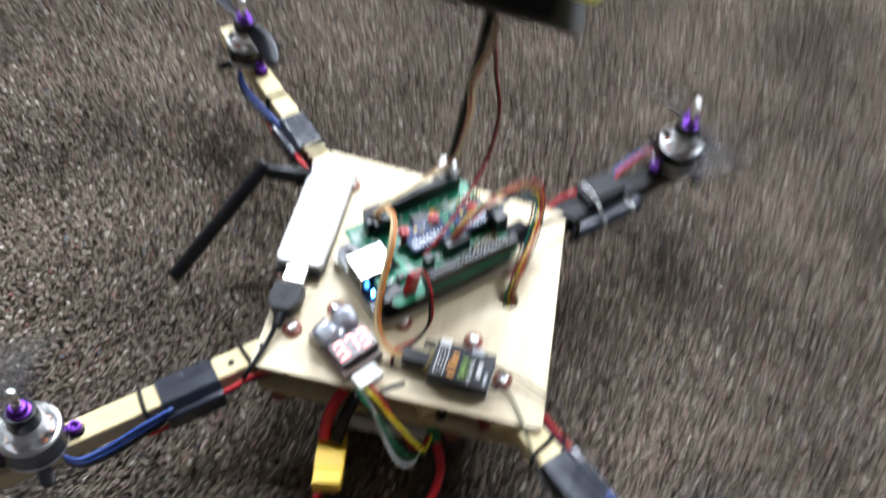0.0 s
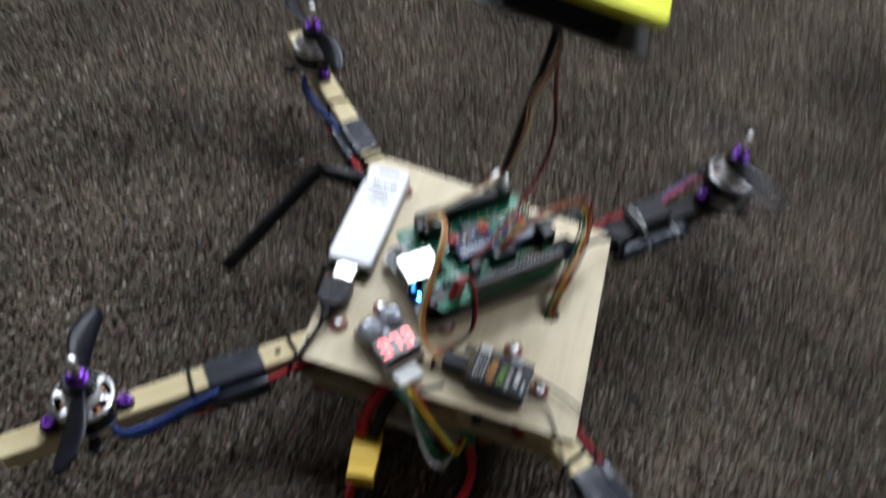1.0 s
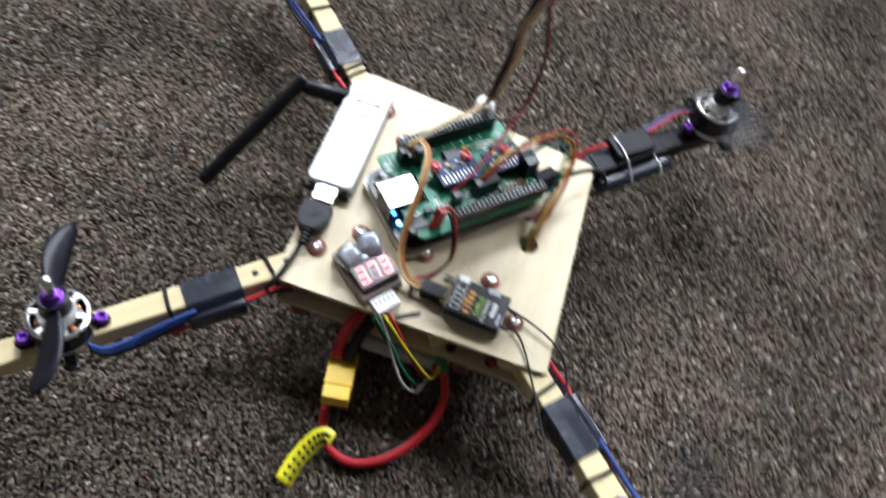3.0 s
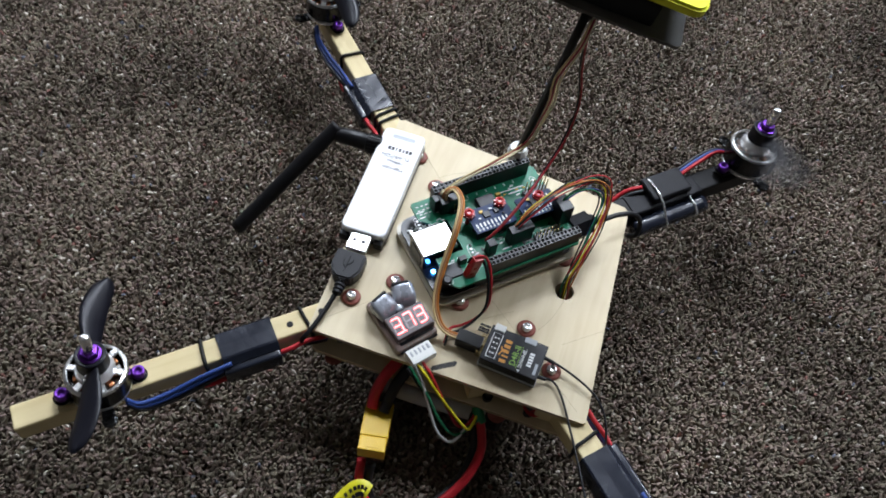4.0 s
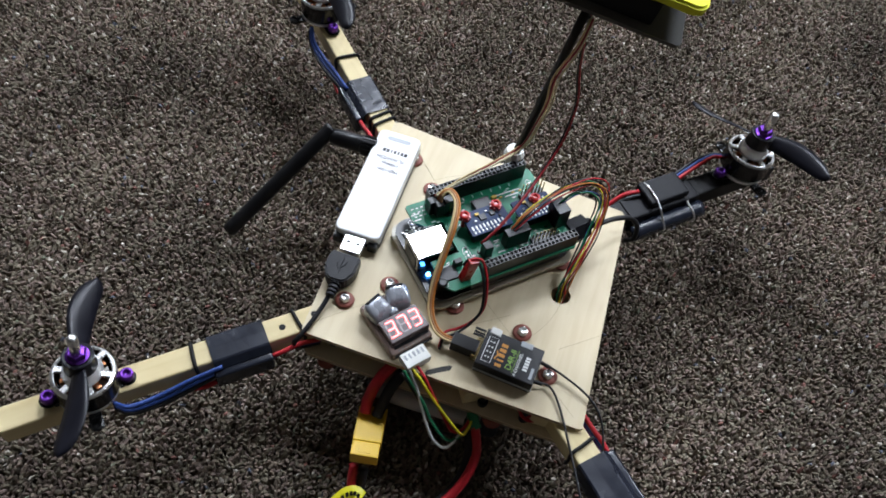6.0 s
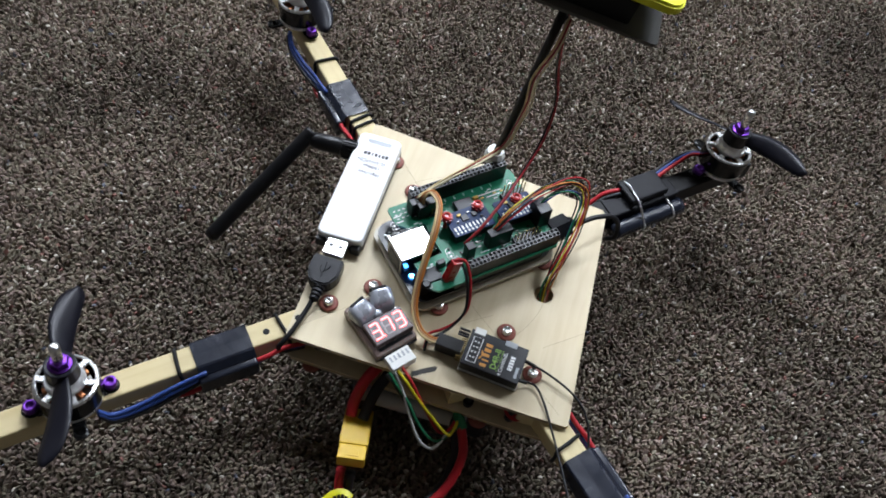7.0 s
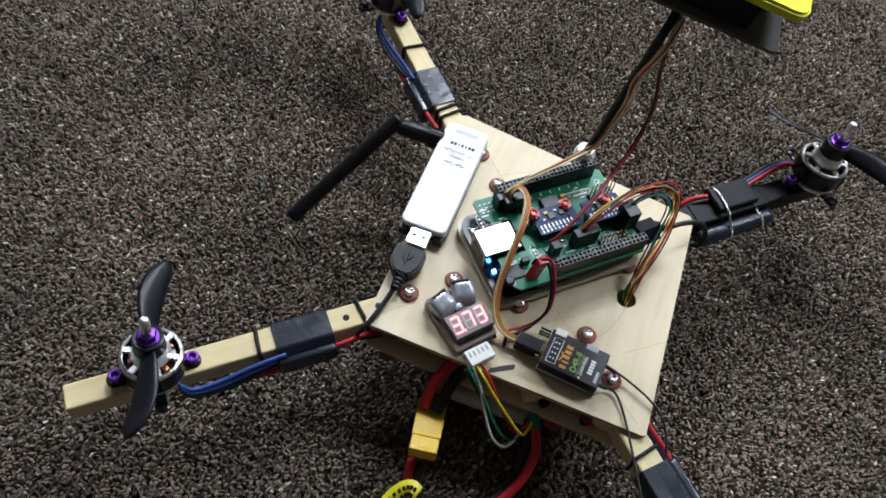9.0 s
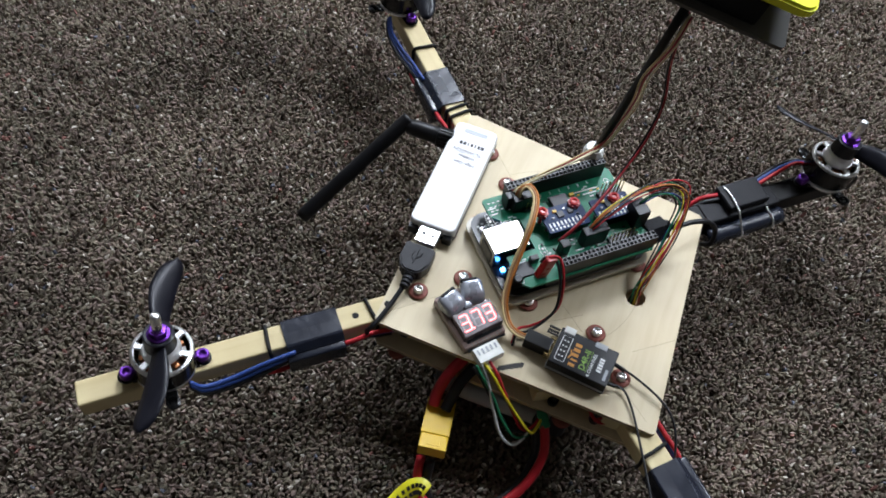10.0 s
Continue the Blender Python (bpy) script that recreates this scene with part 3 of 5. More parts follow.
def motor(key):
    """Outrunner motor: mount, windings and a bell that turns with its propeller."""
    a, r = arm_frame(key)
    x, y = MOTORS[key]
    # two of the hand-drilled mounts sit a few degrees off upright
    lean = pose(0, 0, 0, -5, 2.5, 0) if key in ("west", "east") else pose(0, 0, 0)
    m = thing("brushless_motor", pose(x, y, TOP - 0.0026) @ lean @ pose(0, 0, 0, 0, 0, math.degrees(a)), "black and silver brushless motor bolted to an arm with purple screws", "motor", "motors on the arms")
    # cross-shaped mount with four lugs
    bm = box(0.034, 0.0095, 0.0022, (0, 0, 0.0012), 0.0006)
    part("mount", bm, CAN, m)
    for sy in (1, -1):
        lug = box(0.0065, 0.011, 0.0020, (0, sy * 0.0165, 0.0012), 0.0006)
        lathe([(0.0036, 0), (0.0038, 0.0006), (0.0038, 0.0020), (0.0024, 0.0026), (0.0018, 0.0016)], 16, lug, (0, sy * 0.0215, 0.0006))
        part("mount_lug", lug, CAN, m, "black mounting lug with a bright eyelet", smooth=False)
    for sx in (1, -1):
        bolt = lathe([(0.0030, 0), (0.0035, 0.0002), (0.0037, 0.0030), (0.0035, 0.0042), (0.0030, 0.0046), (0.0018, 0.0046), (0.0016, 0.0030), (0.0002, 0.0029)], 18)
        part("mount_bolt", bolt, PURPLE, m, "purple anodised socket bolt", pose(sx * 0.0190, 0, 0.0016), True)
        part("bolt_washer", lathe([(0.0020, 0), (0.0046, 0.0001), (0.0048, 0.0006), (0.0044, 0.0010), (0.0020, 0.0011)], 18), CAN, m, m=pose(sx * 0.0190, 0, 0.0008))
    part("base_ring", lathe([(0.010, 0.0015), (0.0152, 0.0018), (0.0156, 0.0030), (0.0150, 0.0042), (0.010, 0.0044)], 36), ALU, m, "bright aluminium base ring", smooth=True)
    # windings seen through the bell's slots
    wind = bmesh.new()
    for k in range(9):
        t = 2 * math.pi * k / 9
        box(0.0050, 0.0034, 0.0090, (0.0092 * math.cos(t), 0.0092 * math.sin(t), 0.0120), 0.0012, 2, wind, math.degrees(t))
    part("winding", wind, COPPER, m, "copper windings")
    part("stator", lathe([(0.0118, 0.005), (0.0118, 0.0140), (0.0060, 0.0146), (0.005, 0.0165)], 24), IRON, m)
    # the turning bell: black can, bright spoked cap, hub, propeller and shaft
    bell = part("bell", lathe([(0.0120, 0.0046), (0.0150, 0.0046), (0.0157, 0.0052), (0.0157, 0.0172), (0.0151, 0.0176), (0.0134, 0.0175), (0.0131, 0.0170), (0.0131, 0.0056)], 48),
                CAN, m, "black motor bell", smooth=False)
    ring = bmesh.new()
    seg = 48
    cols = [(0.0136, 0.0170), (0.0136, 0.0188), (0.0141, 0.0192), (0.0151, 0.0187), (0.0157, 0.0176), (0.0136, 0.0170)]
    rr = [[ring.verts.new((q * math.cos(2 * math.pi * k / seg), q * math.sin(2 * math.pi * k / seg), z)) for k in range(seg)] for q, z in cols]
    for p, q in zip(rr, rr[1:] + rr[:1]):
        for k in range(seg):
            ring.faces.new((p[k], p[(k + 1) % seg], q[(k + 1) % seg], q[k]))
    for k in range(6):
        t = 360 * k / 6 + 20
        box(0.0064, 0.0036, 0.0018, (0.0112 * math.cos(radians(t)), 0.0112 * math.sin(radians(t)), 0.0184), 0.0005, 1, ring, t)
    bmesh.ops.recalc_face_normals(ring, faces=ring.faces)
    part("bell_spokes", ring, ALU, bell, "bright aluminium spoked cap")
    part("hub", lathe([(0.0060, 0.0176), (0.0090, 0.0180), (0.0098, 0.0192), (0.0097, 0.0206), (0.0088, 0.0228), (0.0079, 0.0250), (0.0050, 0.0262)], 36), SATIN, bell, "bright aluminium hub", smooth=True)
    part("propeller", blade_mesh(0.098), PROP, bell, "dark two-blade propeller", pose(0, 0, 0.0300), True)
    part("prop_collar", lathe([(0.0072, 0.0252), (0.0080, 0.0256), (0.0076, 0.0346), (0.0070, 0.0349), (0.0058, 0.0348), (0.0056, 0.0334), (0.0030, 0.0332)], 28), PROP, bell, "dark round propeller hub", smooth=False)
    part("prop_nut", lathe([(0.0047, 0.0352), (0.0047, 0.0380), (0.0042, 0.0388), (0.0024, 0.0390)], 6, lathe([(0.0036, 0.0344), (0.0055, 0.0346), (0.0056, 0.0353), (0.0044, 0.0358)], 24)), PURPLE, bell, "purple hexagonal nut")
    part("shaft", lathe([(0.0024, 0.0150), (0.0024, 0.0370), (0.0026, 0.0384), (0.0026, 0.0502), (0.0020, 0.0513), (0.0008, 0.0516)], 16), ALU, bell, "bright threaded shaft", smooth=True)
    ROTORS[key] = bell
    return m


def speed_controller(key, d0, d1, side):
    """A sleeve of black film over an arm with the controller hung on one flank."""
    a, r = arm_frame(key)
    e = thing("speed_controller", pose(*in_arm(key, (d0 + d1) / 2, 0, TOP - 0.003), 0, 0, math.degrees(a)),
              "black heat-shrunk motor speed controller taped to an arm", "controller", "speed controllers")
    ln = d1 - d0
    # film wrapped over the arm's top and flanks, slightly creased
    bm = bmesh.new()
    prof = [(side * 0.0122, -0.0135), (side * 0.0124, -0.0050), (side * 0.0118, -0.0022), (side * 0.0084, 0.0008), (side * 0.0072, 0.0012), (0, 0.0010), (-side * 0.0071, 0.0012), (-side * 0.0080, 0.0006), (-side * 0.0082, -0.0125)]
    inner = [(p[0] * 0.93, p[1] - 0.0004) for p in prof]
    rnd = random.Random(int(d0 * 1e4))
    cols = []
    n = 9
    for k in range(n + 1):
        xx = -ln / 2 + ln * k / n
        jag = rnd.uniform(-0.0003, 0.0003)
        cols.append(([bm.verts.new((xx + (jag if k in (0, n) else 0), py + rnd.uniform(-0.00005, 0.00005), pz + rnd.uniform(-0.00005, 0.00005))) for py, pz in prof],
                     [bm.verts.new((xx, py, pz)) for py, pz in inner]))
    for (o0, i0), (o1, i1) in zip(cols, cols[1:]):
        for j in range(len(prof) - 1):
            bm.faces.new((o0[j], o1[j], o1[j + 1], o0[j + 1]))
            bm.faces.new((i0[j + 1], i1[j + 1], i1[j], i0[j]))
    for o, i in (cols[0], cols[-1]):
        for j in range(len(prof) - 1):
            bm.faces.new((o[j], o[j + 1], i[j + 1], i[j]))
    bmesh.ops.recalc_face_normals(bm, faces=bm.faces)
    part("film_sleeve", bm, SHRINK, e, "glossy black film sleeve")
    body = box(ln * 1.04, 0.0072, 0.0125, (0.0006 * side, side * 0.0122, -0.0090), 0.0016, 3)
    part("body", body, SHRINK, e, smooth=True)
    rm = {"west": r - d1, "north": r - d1, "south": r - d1}[key]
    x1 = ln / 2
    for k, mat in enumerate((W_BLUE, W_BLUE, W_BLACK)):
        o = (1 - k) * 0.0028
        cord("motor_wire", [(x1 - 0.004, side * 0.0112, -0.0040 + o), (x1 + rm * 0.22, side * (0.0118 + 0.0012 * k), -0.0060 + o), (x1 + rm * 0.50, side * (0.0130 + 0.0014 * k), -0.0084 + o * 0.8),
                            (x1 + rm * 0.74, side * (0.0140 + 0.001 * k), -0.0070 + o * 0.8), (x1 + rm - 0.010, side * (0.0125 + 0.0008 * k), 0.0000 + o * 0.6)], 0.00125, mat, e, 8)
    cord("signal_sleeve", [(x1 - 0.002, side * 0.0135, -0.0105), (x1 + 0.006, side * 0.0140, -0.0115), (x1 + 0.013, side * 0.0135, -0.0110)], 0.0014, W_RED, e, 8)
    for k, mat in enumerate((W_RED, W_BLUE, W_PURPLE)):
        o = (k - 1) * 0.0018
        cord("supply_wire", [(-x1 + 0.003, side * 0.0125, -0.0070 - o), (-x1 - 0.006, side * (0.0128 - 0.0006 * k), -0.0058 - o), (-x1 - 0.015, side * (0.0120 - 0.0006 * k), -0.0050 - o), (-x1 - 0.026, side * 0.0125, -0.0055 - o * 0.6), (-x1 - 0.036, side * 0.0120, -0.0062 - o * 0.3), (-x1 - 0.048, side * 0.0070, -0.0075)],
             (0.0014, 0.0013, 0.0010)[k], mat, e, 8)
    return e


def east_controller():
    """The taped bundle on the black arm, tied with twisted bright wire."""
    key = "east"
    a, r = arm_frame(key)
    d0, d1 = 0.118, 0.166
    e = thing("speed_controller", pose(*in_arm(key, (d0 + d1) / 2, 0, TOP - 0.003), 0, 0, math.degrees(a)),
              "black taped speed controller tied to the black arm with twisted wire", "controller", "speed controllers")
    ln = d1 - d0
    part("body", box(0.030, 0.0185, 0.0058, (0.0015, 0.0035, 0.0030), 0.0020, 3), TAPE, e, "flat taped block")
    part("tape_wrap", box(ln + 0.006, 0.0158, 0.0150, (-0.002, -0.0002, -0.0068), 0.0016, 3), TAPE, e, "black tape wrap")
    part("cable_sleeve", tube([(-ln * 0.62, -0.0130, -0.0085), (-ln * 0.2, -0.0128, -0.0080), (ln * 0.2, -0.0126, -0.0080), (ln * 0.52, -0.0122, -0.0078)], 0.0055, 14, 5), SHRINK, e, "glossy black sleeved bundle", smooth=True)
    for xx in (-0.009, 0.0145):
        top_z = 0.0066 if xx < 0.005 else 0.0014
        loop = [(xx, 0.0130, -0.004), (xx, 0.0118, top_z - 0.002), (xx + 0.0006, 0.006, top_z), (xx, -0.004, top_z), (xx + 0.0004, -0.0092, top_z - 0.003), (xx + 0.001, -0.0150, -0.003), (xx + 0.0012, -0.0188, -0.0075), (xx + 0.001, -0.0170, -0.0125)]
        line = smooth_path(loop, 10)
        tw = bmesh.new()
        for ph in (0, math.pi):
            pts = [p + Vector((math.cos(k * 1.1 + ph) * 0.00045, 0, math.sin(k * 1.1 + ph) * 0.00045)) for k, p in enumerate(line)]
            tube(pts, 0.00045, 5, 1, tw)
        part("wire_tie", tw, ALU, e, "twisted bright wire tie", smooth=True)
    for k, mat in enumerate((W_RED, W_BLUE, W_BLACK)):
        o = (k - 1) * 0.0020
        cord("motor_wire", [(0.012, 0.0085 + o, 0.0022), (0.022, 0.0105 + o, 0.0040), (0.034, 0.0125 + o, 0.0060), (0.046, 0.0130 + o * 0.6, 0.0080), (0.056, 0.0100 + o * 0.5, 0.0060)], 0.00135, mat, e, 8)
    cord("supply_wire", [(-0.014, 0.0080, 0.0030), (-0.024, 0.0100, 0.0015), (-0.034, 0.0095, -0.0030), (-0.046, 0.006, -0.0075)], 0.0014, W_RED, e, 8)
    cord("supply_wire", [(-0.014, 0.0055, 0.0020), (-0.024, 0.0070, 0.0005), (-0.034, 0.0070, -0.0040), (-0.046, 0.004, -0.0080)], 0.0014, W_BLACK, e, 8)
    return e


# ---- things on the plate ----
def wifi_dongle():
    d = thing("wifi_dongle", pose(-0.0667, 0.0312, TOP, 0, 0, 2.6), "white wireless network stick with a hinged black aerial", "network adapter")
    part("base_shell", slab(rounded(0.0280, 0.0820, 0.0035), 0.0004, 0.0042), PLASTIC, d, "black lower shell")
    up = slab(rounded(0.0276, 0.0826, 0.0042), 0.0042, 0.0110)
    es = [e for e in up.edges if all(v.co.z > 0.0109 for v in e.verts)]
    bmesh.ops.bevel(up, geom=es, offset=0.0012, segments=3, affect="EDGES", profile=0.5)
    part("cover", up, WHITE_PLASTIC, d, "glossy white cover")
    part("end_slot", slab(rounded(0.0150, 0.0030, 0.0014), 0.01096, 0.01112), GREY_PLASTIC, d, "grey end inlay", pose(0.0005, 0.0352, 0))
    for x in (-0.0105, 0.0105):
        part("end_foot", box(0.0058, 0.0045, 0.0060, (x, -0.0420, 0.0038), 0.0010), PLASTIC, d)
    # printed lines read from the other end
    flip = 180
    for k in range(7):
        part("printed_mark", box((0.0020, 0.0016, 0.0010, 0.0015, 0.0008, 0.0018, 0.0019)[k], 0.0026, 0.00006, (0, 0, 0), 0), DARK_PRINT, d,
             m=pose(0.0080 - k * 0.0023, 0.0250, 0.01104))
    lettering("TL-WN722N", 0.0033, PRINT, d, pose(0.0002, 0.0192, 0.01108, 0, 0, flip), bold=0.00008)
    part("printed_rule", box(0.0145, 0.00018, 0.00006), PRINT, d, m=pose(0.0002, 0.0172, 0.01104))
    lettering("150Mbps", 0.0030, PRINT, d, pose(0.0012, 0.0148, 0.01108, 0, 0, flip), bold=0.00008)
    lettering("High-Gain", 0.0033, PRINT, d, pose(0.0012, 0.0095, 0.01108, 0, 0, flip), bold=0.00008)
    # plug shell with its two windows
    sh = part("usb_plug", box(0.0121, 0.0130, 0.0046, (0.0002, -0.0462, 0.0066), 0.0004), ALU, d, "bright metal plug shell")
    for x in (-0.0026, 0.0030):
        part("plug_window", box(0.0024, 0.0022, 0.0003, (x, -0.0465, 0.0089), 0.0001), PLASTIC, sh)
    # the aerial: knurled screw collar, hinge and drooping rod
    col = bmesh.new()
    lathe([(0.0050, 0), (0.0060, 0.0005), (0.0062, 0.0092), (0.0056, 0.0098), (0.0050, 0.0102)], 24, col)
    for k in range(16):
        t = 360 * k / 16
        box(0.0008, 0.0009, 0.0076, (0.0063 * math.cos(radians(t)), 0.0063 * math.sin(radians(t)), 0.0048), 0, 1, col, t)
    part("aerial_collar", col, PLASTIC, d, "knurled black collar", pose(-0.0120, 0.0280, 0.0060, 0, -90, 2))
    part("aerial_joint", lathe([(0.0046, 0), (0.0055, 0.0010), (0.0054, 0.0165), (0.0048, 0.0210), (0.0030, 0.0225)], 18), PLASTIC, d, "black hinge block", pose(-0.0205, 0.0280, 0.0060, 0, -90, 2), True)
    inv = d.matrix_basis.inverted()
    p0, p1 = inv @ Vector((-0.1120, 0.0580, 0.0680)), inv @ Vector((-0.1535, -0.0060, 0.0190))
    rod = tube([p0 + (p1 - p0) * t for t in (-0.03, 0.05, 0.35, 0.65, 0.97, 1.0)], 0.0048, 16, 3)
    part("aerial_rod", rod, PLASTIC, d, "long black aerial rod", smooth=True)
    tip = tube([p0 + (p1 - p0) * t for t in (0.985, 1.0, 1.012)], 0.0043, 16, 2)
    part("aerial_tip", tip, PLASTIC, d, smooth=True)
    return d


def usb_lead():
    u = thing("usb_lead", pose(-0.0642, -0.0325, TOP, 0, 0, 2), "black usb plug with a thin cable off the plate", "cable")
    out = [(-0.0088, 0.0085), (-0.0090, -0.0030), (-0.0060, -0.0088), (-0.0034, -0.0105), (0.0034, -0.0105), (0.0060, -0.0088), (0.0090, -0.0030), (0.0088, 0.0085)]
    bm = slab(list(reversed(out)), 0.0012, 0.0106)
    bmesh.ops.bevel(bm, geom=[e for e in bm.edges], offset=0.0010, segments=2, affect="EDGES")
    body = part("plug_body", bm, MATT_PLASTIC, u, "moulded black plug")
    # raised symbol on the grip
    sym = bmesh.new()
    tube([(0, -0.0060, 0.0106), (0, 0.0050, 0.0106)], 0.0004, 5, 1, sym)
    tube([(0, -0.0020, 0.0106), (0.0024, 0.0006, 0.0106), (0.0024, 0.0030, 0.0106)], 0.0004, 5, 2, sym)
    tube([(0, -0.0035, 0.0106), (-0.0024, -0.0008, 0.0106), (-0.0024, 0.0016, 0.0106)], 0.0004, 5, 2, sym)
    part("raised_symbol", sym, MATT_PLASTIC, body)
    relief = bmesh.new()
    for k in range(4):
        lathe([(0.0020, 0), (0.0036 - k * 0.0003, 0.0004), (0.0036 - k * 0.0003, 0.0018), (0.0020, 0.0022)], 14, relief, (0, 0, k * 0.0024))
    part("strain_relief", relief, MATT_PLASTIC, u, "ribbed strain relief", pose(0.0004, -0.0095, 0.0055, 90, 0, 0))
    inv = u.matrix_basis.inverted()
    pts = [inv @ Vector(p) for p in ((-0.0636, -0.0480, 0.0650), (-0.0648, -0.0580, 0.0632), (-0.0665, -0.0690, 0.0622), (-0.0690, -0.0785, 0.0605), (-0.0712, -0.0806, 0.0560), (-0.0690, -0.0790, 0.0505), (-0.0600, -0.0720, 0.0495))]
    cord("cable", pts, 0.0014, MATT_PLASTIC, u, 10)
    return u


def header_strip(parent, n, rows, at, material=PLASTIC, height=0.0085, name="pin_socket"):
    """A socket strip with a real hole for every contact."""
    p = 0.00254
    ln, wd = n * p, rows * p
    bm = bmesh.new()
    x0, y0 = -ln / 2, -wd / 2
    hole, depth = 0.00165, 0.003
    vmap = {}

    def v(x, y, z):
        key = (round(x, 6), round(y, 6), round(z, 6))
        if key not in vmap:
            vmap[key] = bm.verts.new((x, y, z))
        return vmap[key]
    z1 = height
    for i in range(n):
        for j in range(rows):
            a, b, c, d = x0 + i * p, x0 + (i + 1) * p, y0 + j * p, y0 + (j + 1) * p
            e, f2, g, h = (a + b - hole) / 2, (a + b + hole) / 2, (c + d - hole) / 2, (c + d + hole) / 2
            o = [v(a, c, z1), v(b, c, z1), v(b, d, z1), v(a, d, z1)]
            q = [v(e, g, z1), v(f2, g, z1), v(f2, h, z1), v(e, h, z1)]
            w = [v(e, g, z1 - depth), v(f2, g, z1 - depth), v(f2, h, z1 - depth), v(e, h, z1 - depth)]
            for k in range(4):
                bm.faces.new((o[k], o[(k + 1) % 4], q[(k + 1) % 4], q[k]))
                bm.faces.new((q[k], q[(k + 1) % 4], w[(k + 1) % 4], w[k]))
            bm.faces.new(w)
    lo = [bm.verts.new((x, y, 0)) for x, y in ((x0, y0), (-x0, y0), (-x0, -y0), (x0, -y0))]
    hi = [bm.verts.new((x, y, z1)) for x, y in ((x0, y0), (-x0, y0), (-x0, -y0), (x0, -y0))]
    for k in range(4):
        bm.faces.new((lo[k], lo[(k + 1) % 4], hi[(k + 1) % 4], hi[k]))
    bm.faces.new(list(reversed(lo)))
    strip = part(name, bm, material, parent, m=pose(*at))
    return strip


def pins(parent, n, rows, at, length=0.0085, name="pin_row"):
    bm = bmesh.new()
    for i in range(n):
        for j in range(rows):
            box(0.0006, 0.0006, length, ((i - (n - 1) / 2) * 0.00254, (j - (rows - 1) / 2) * 0.00254, length / 2), 0.0001, 1, bm)
    base = part(name + "_base", box(n * 0.00254, rows * 0.00254, 0.0024, (0, 0, 0.0012), 0.0003), PLASTIC, parent, m=pose(*at))
    part(name, bm, GOLD, base)
    return base


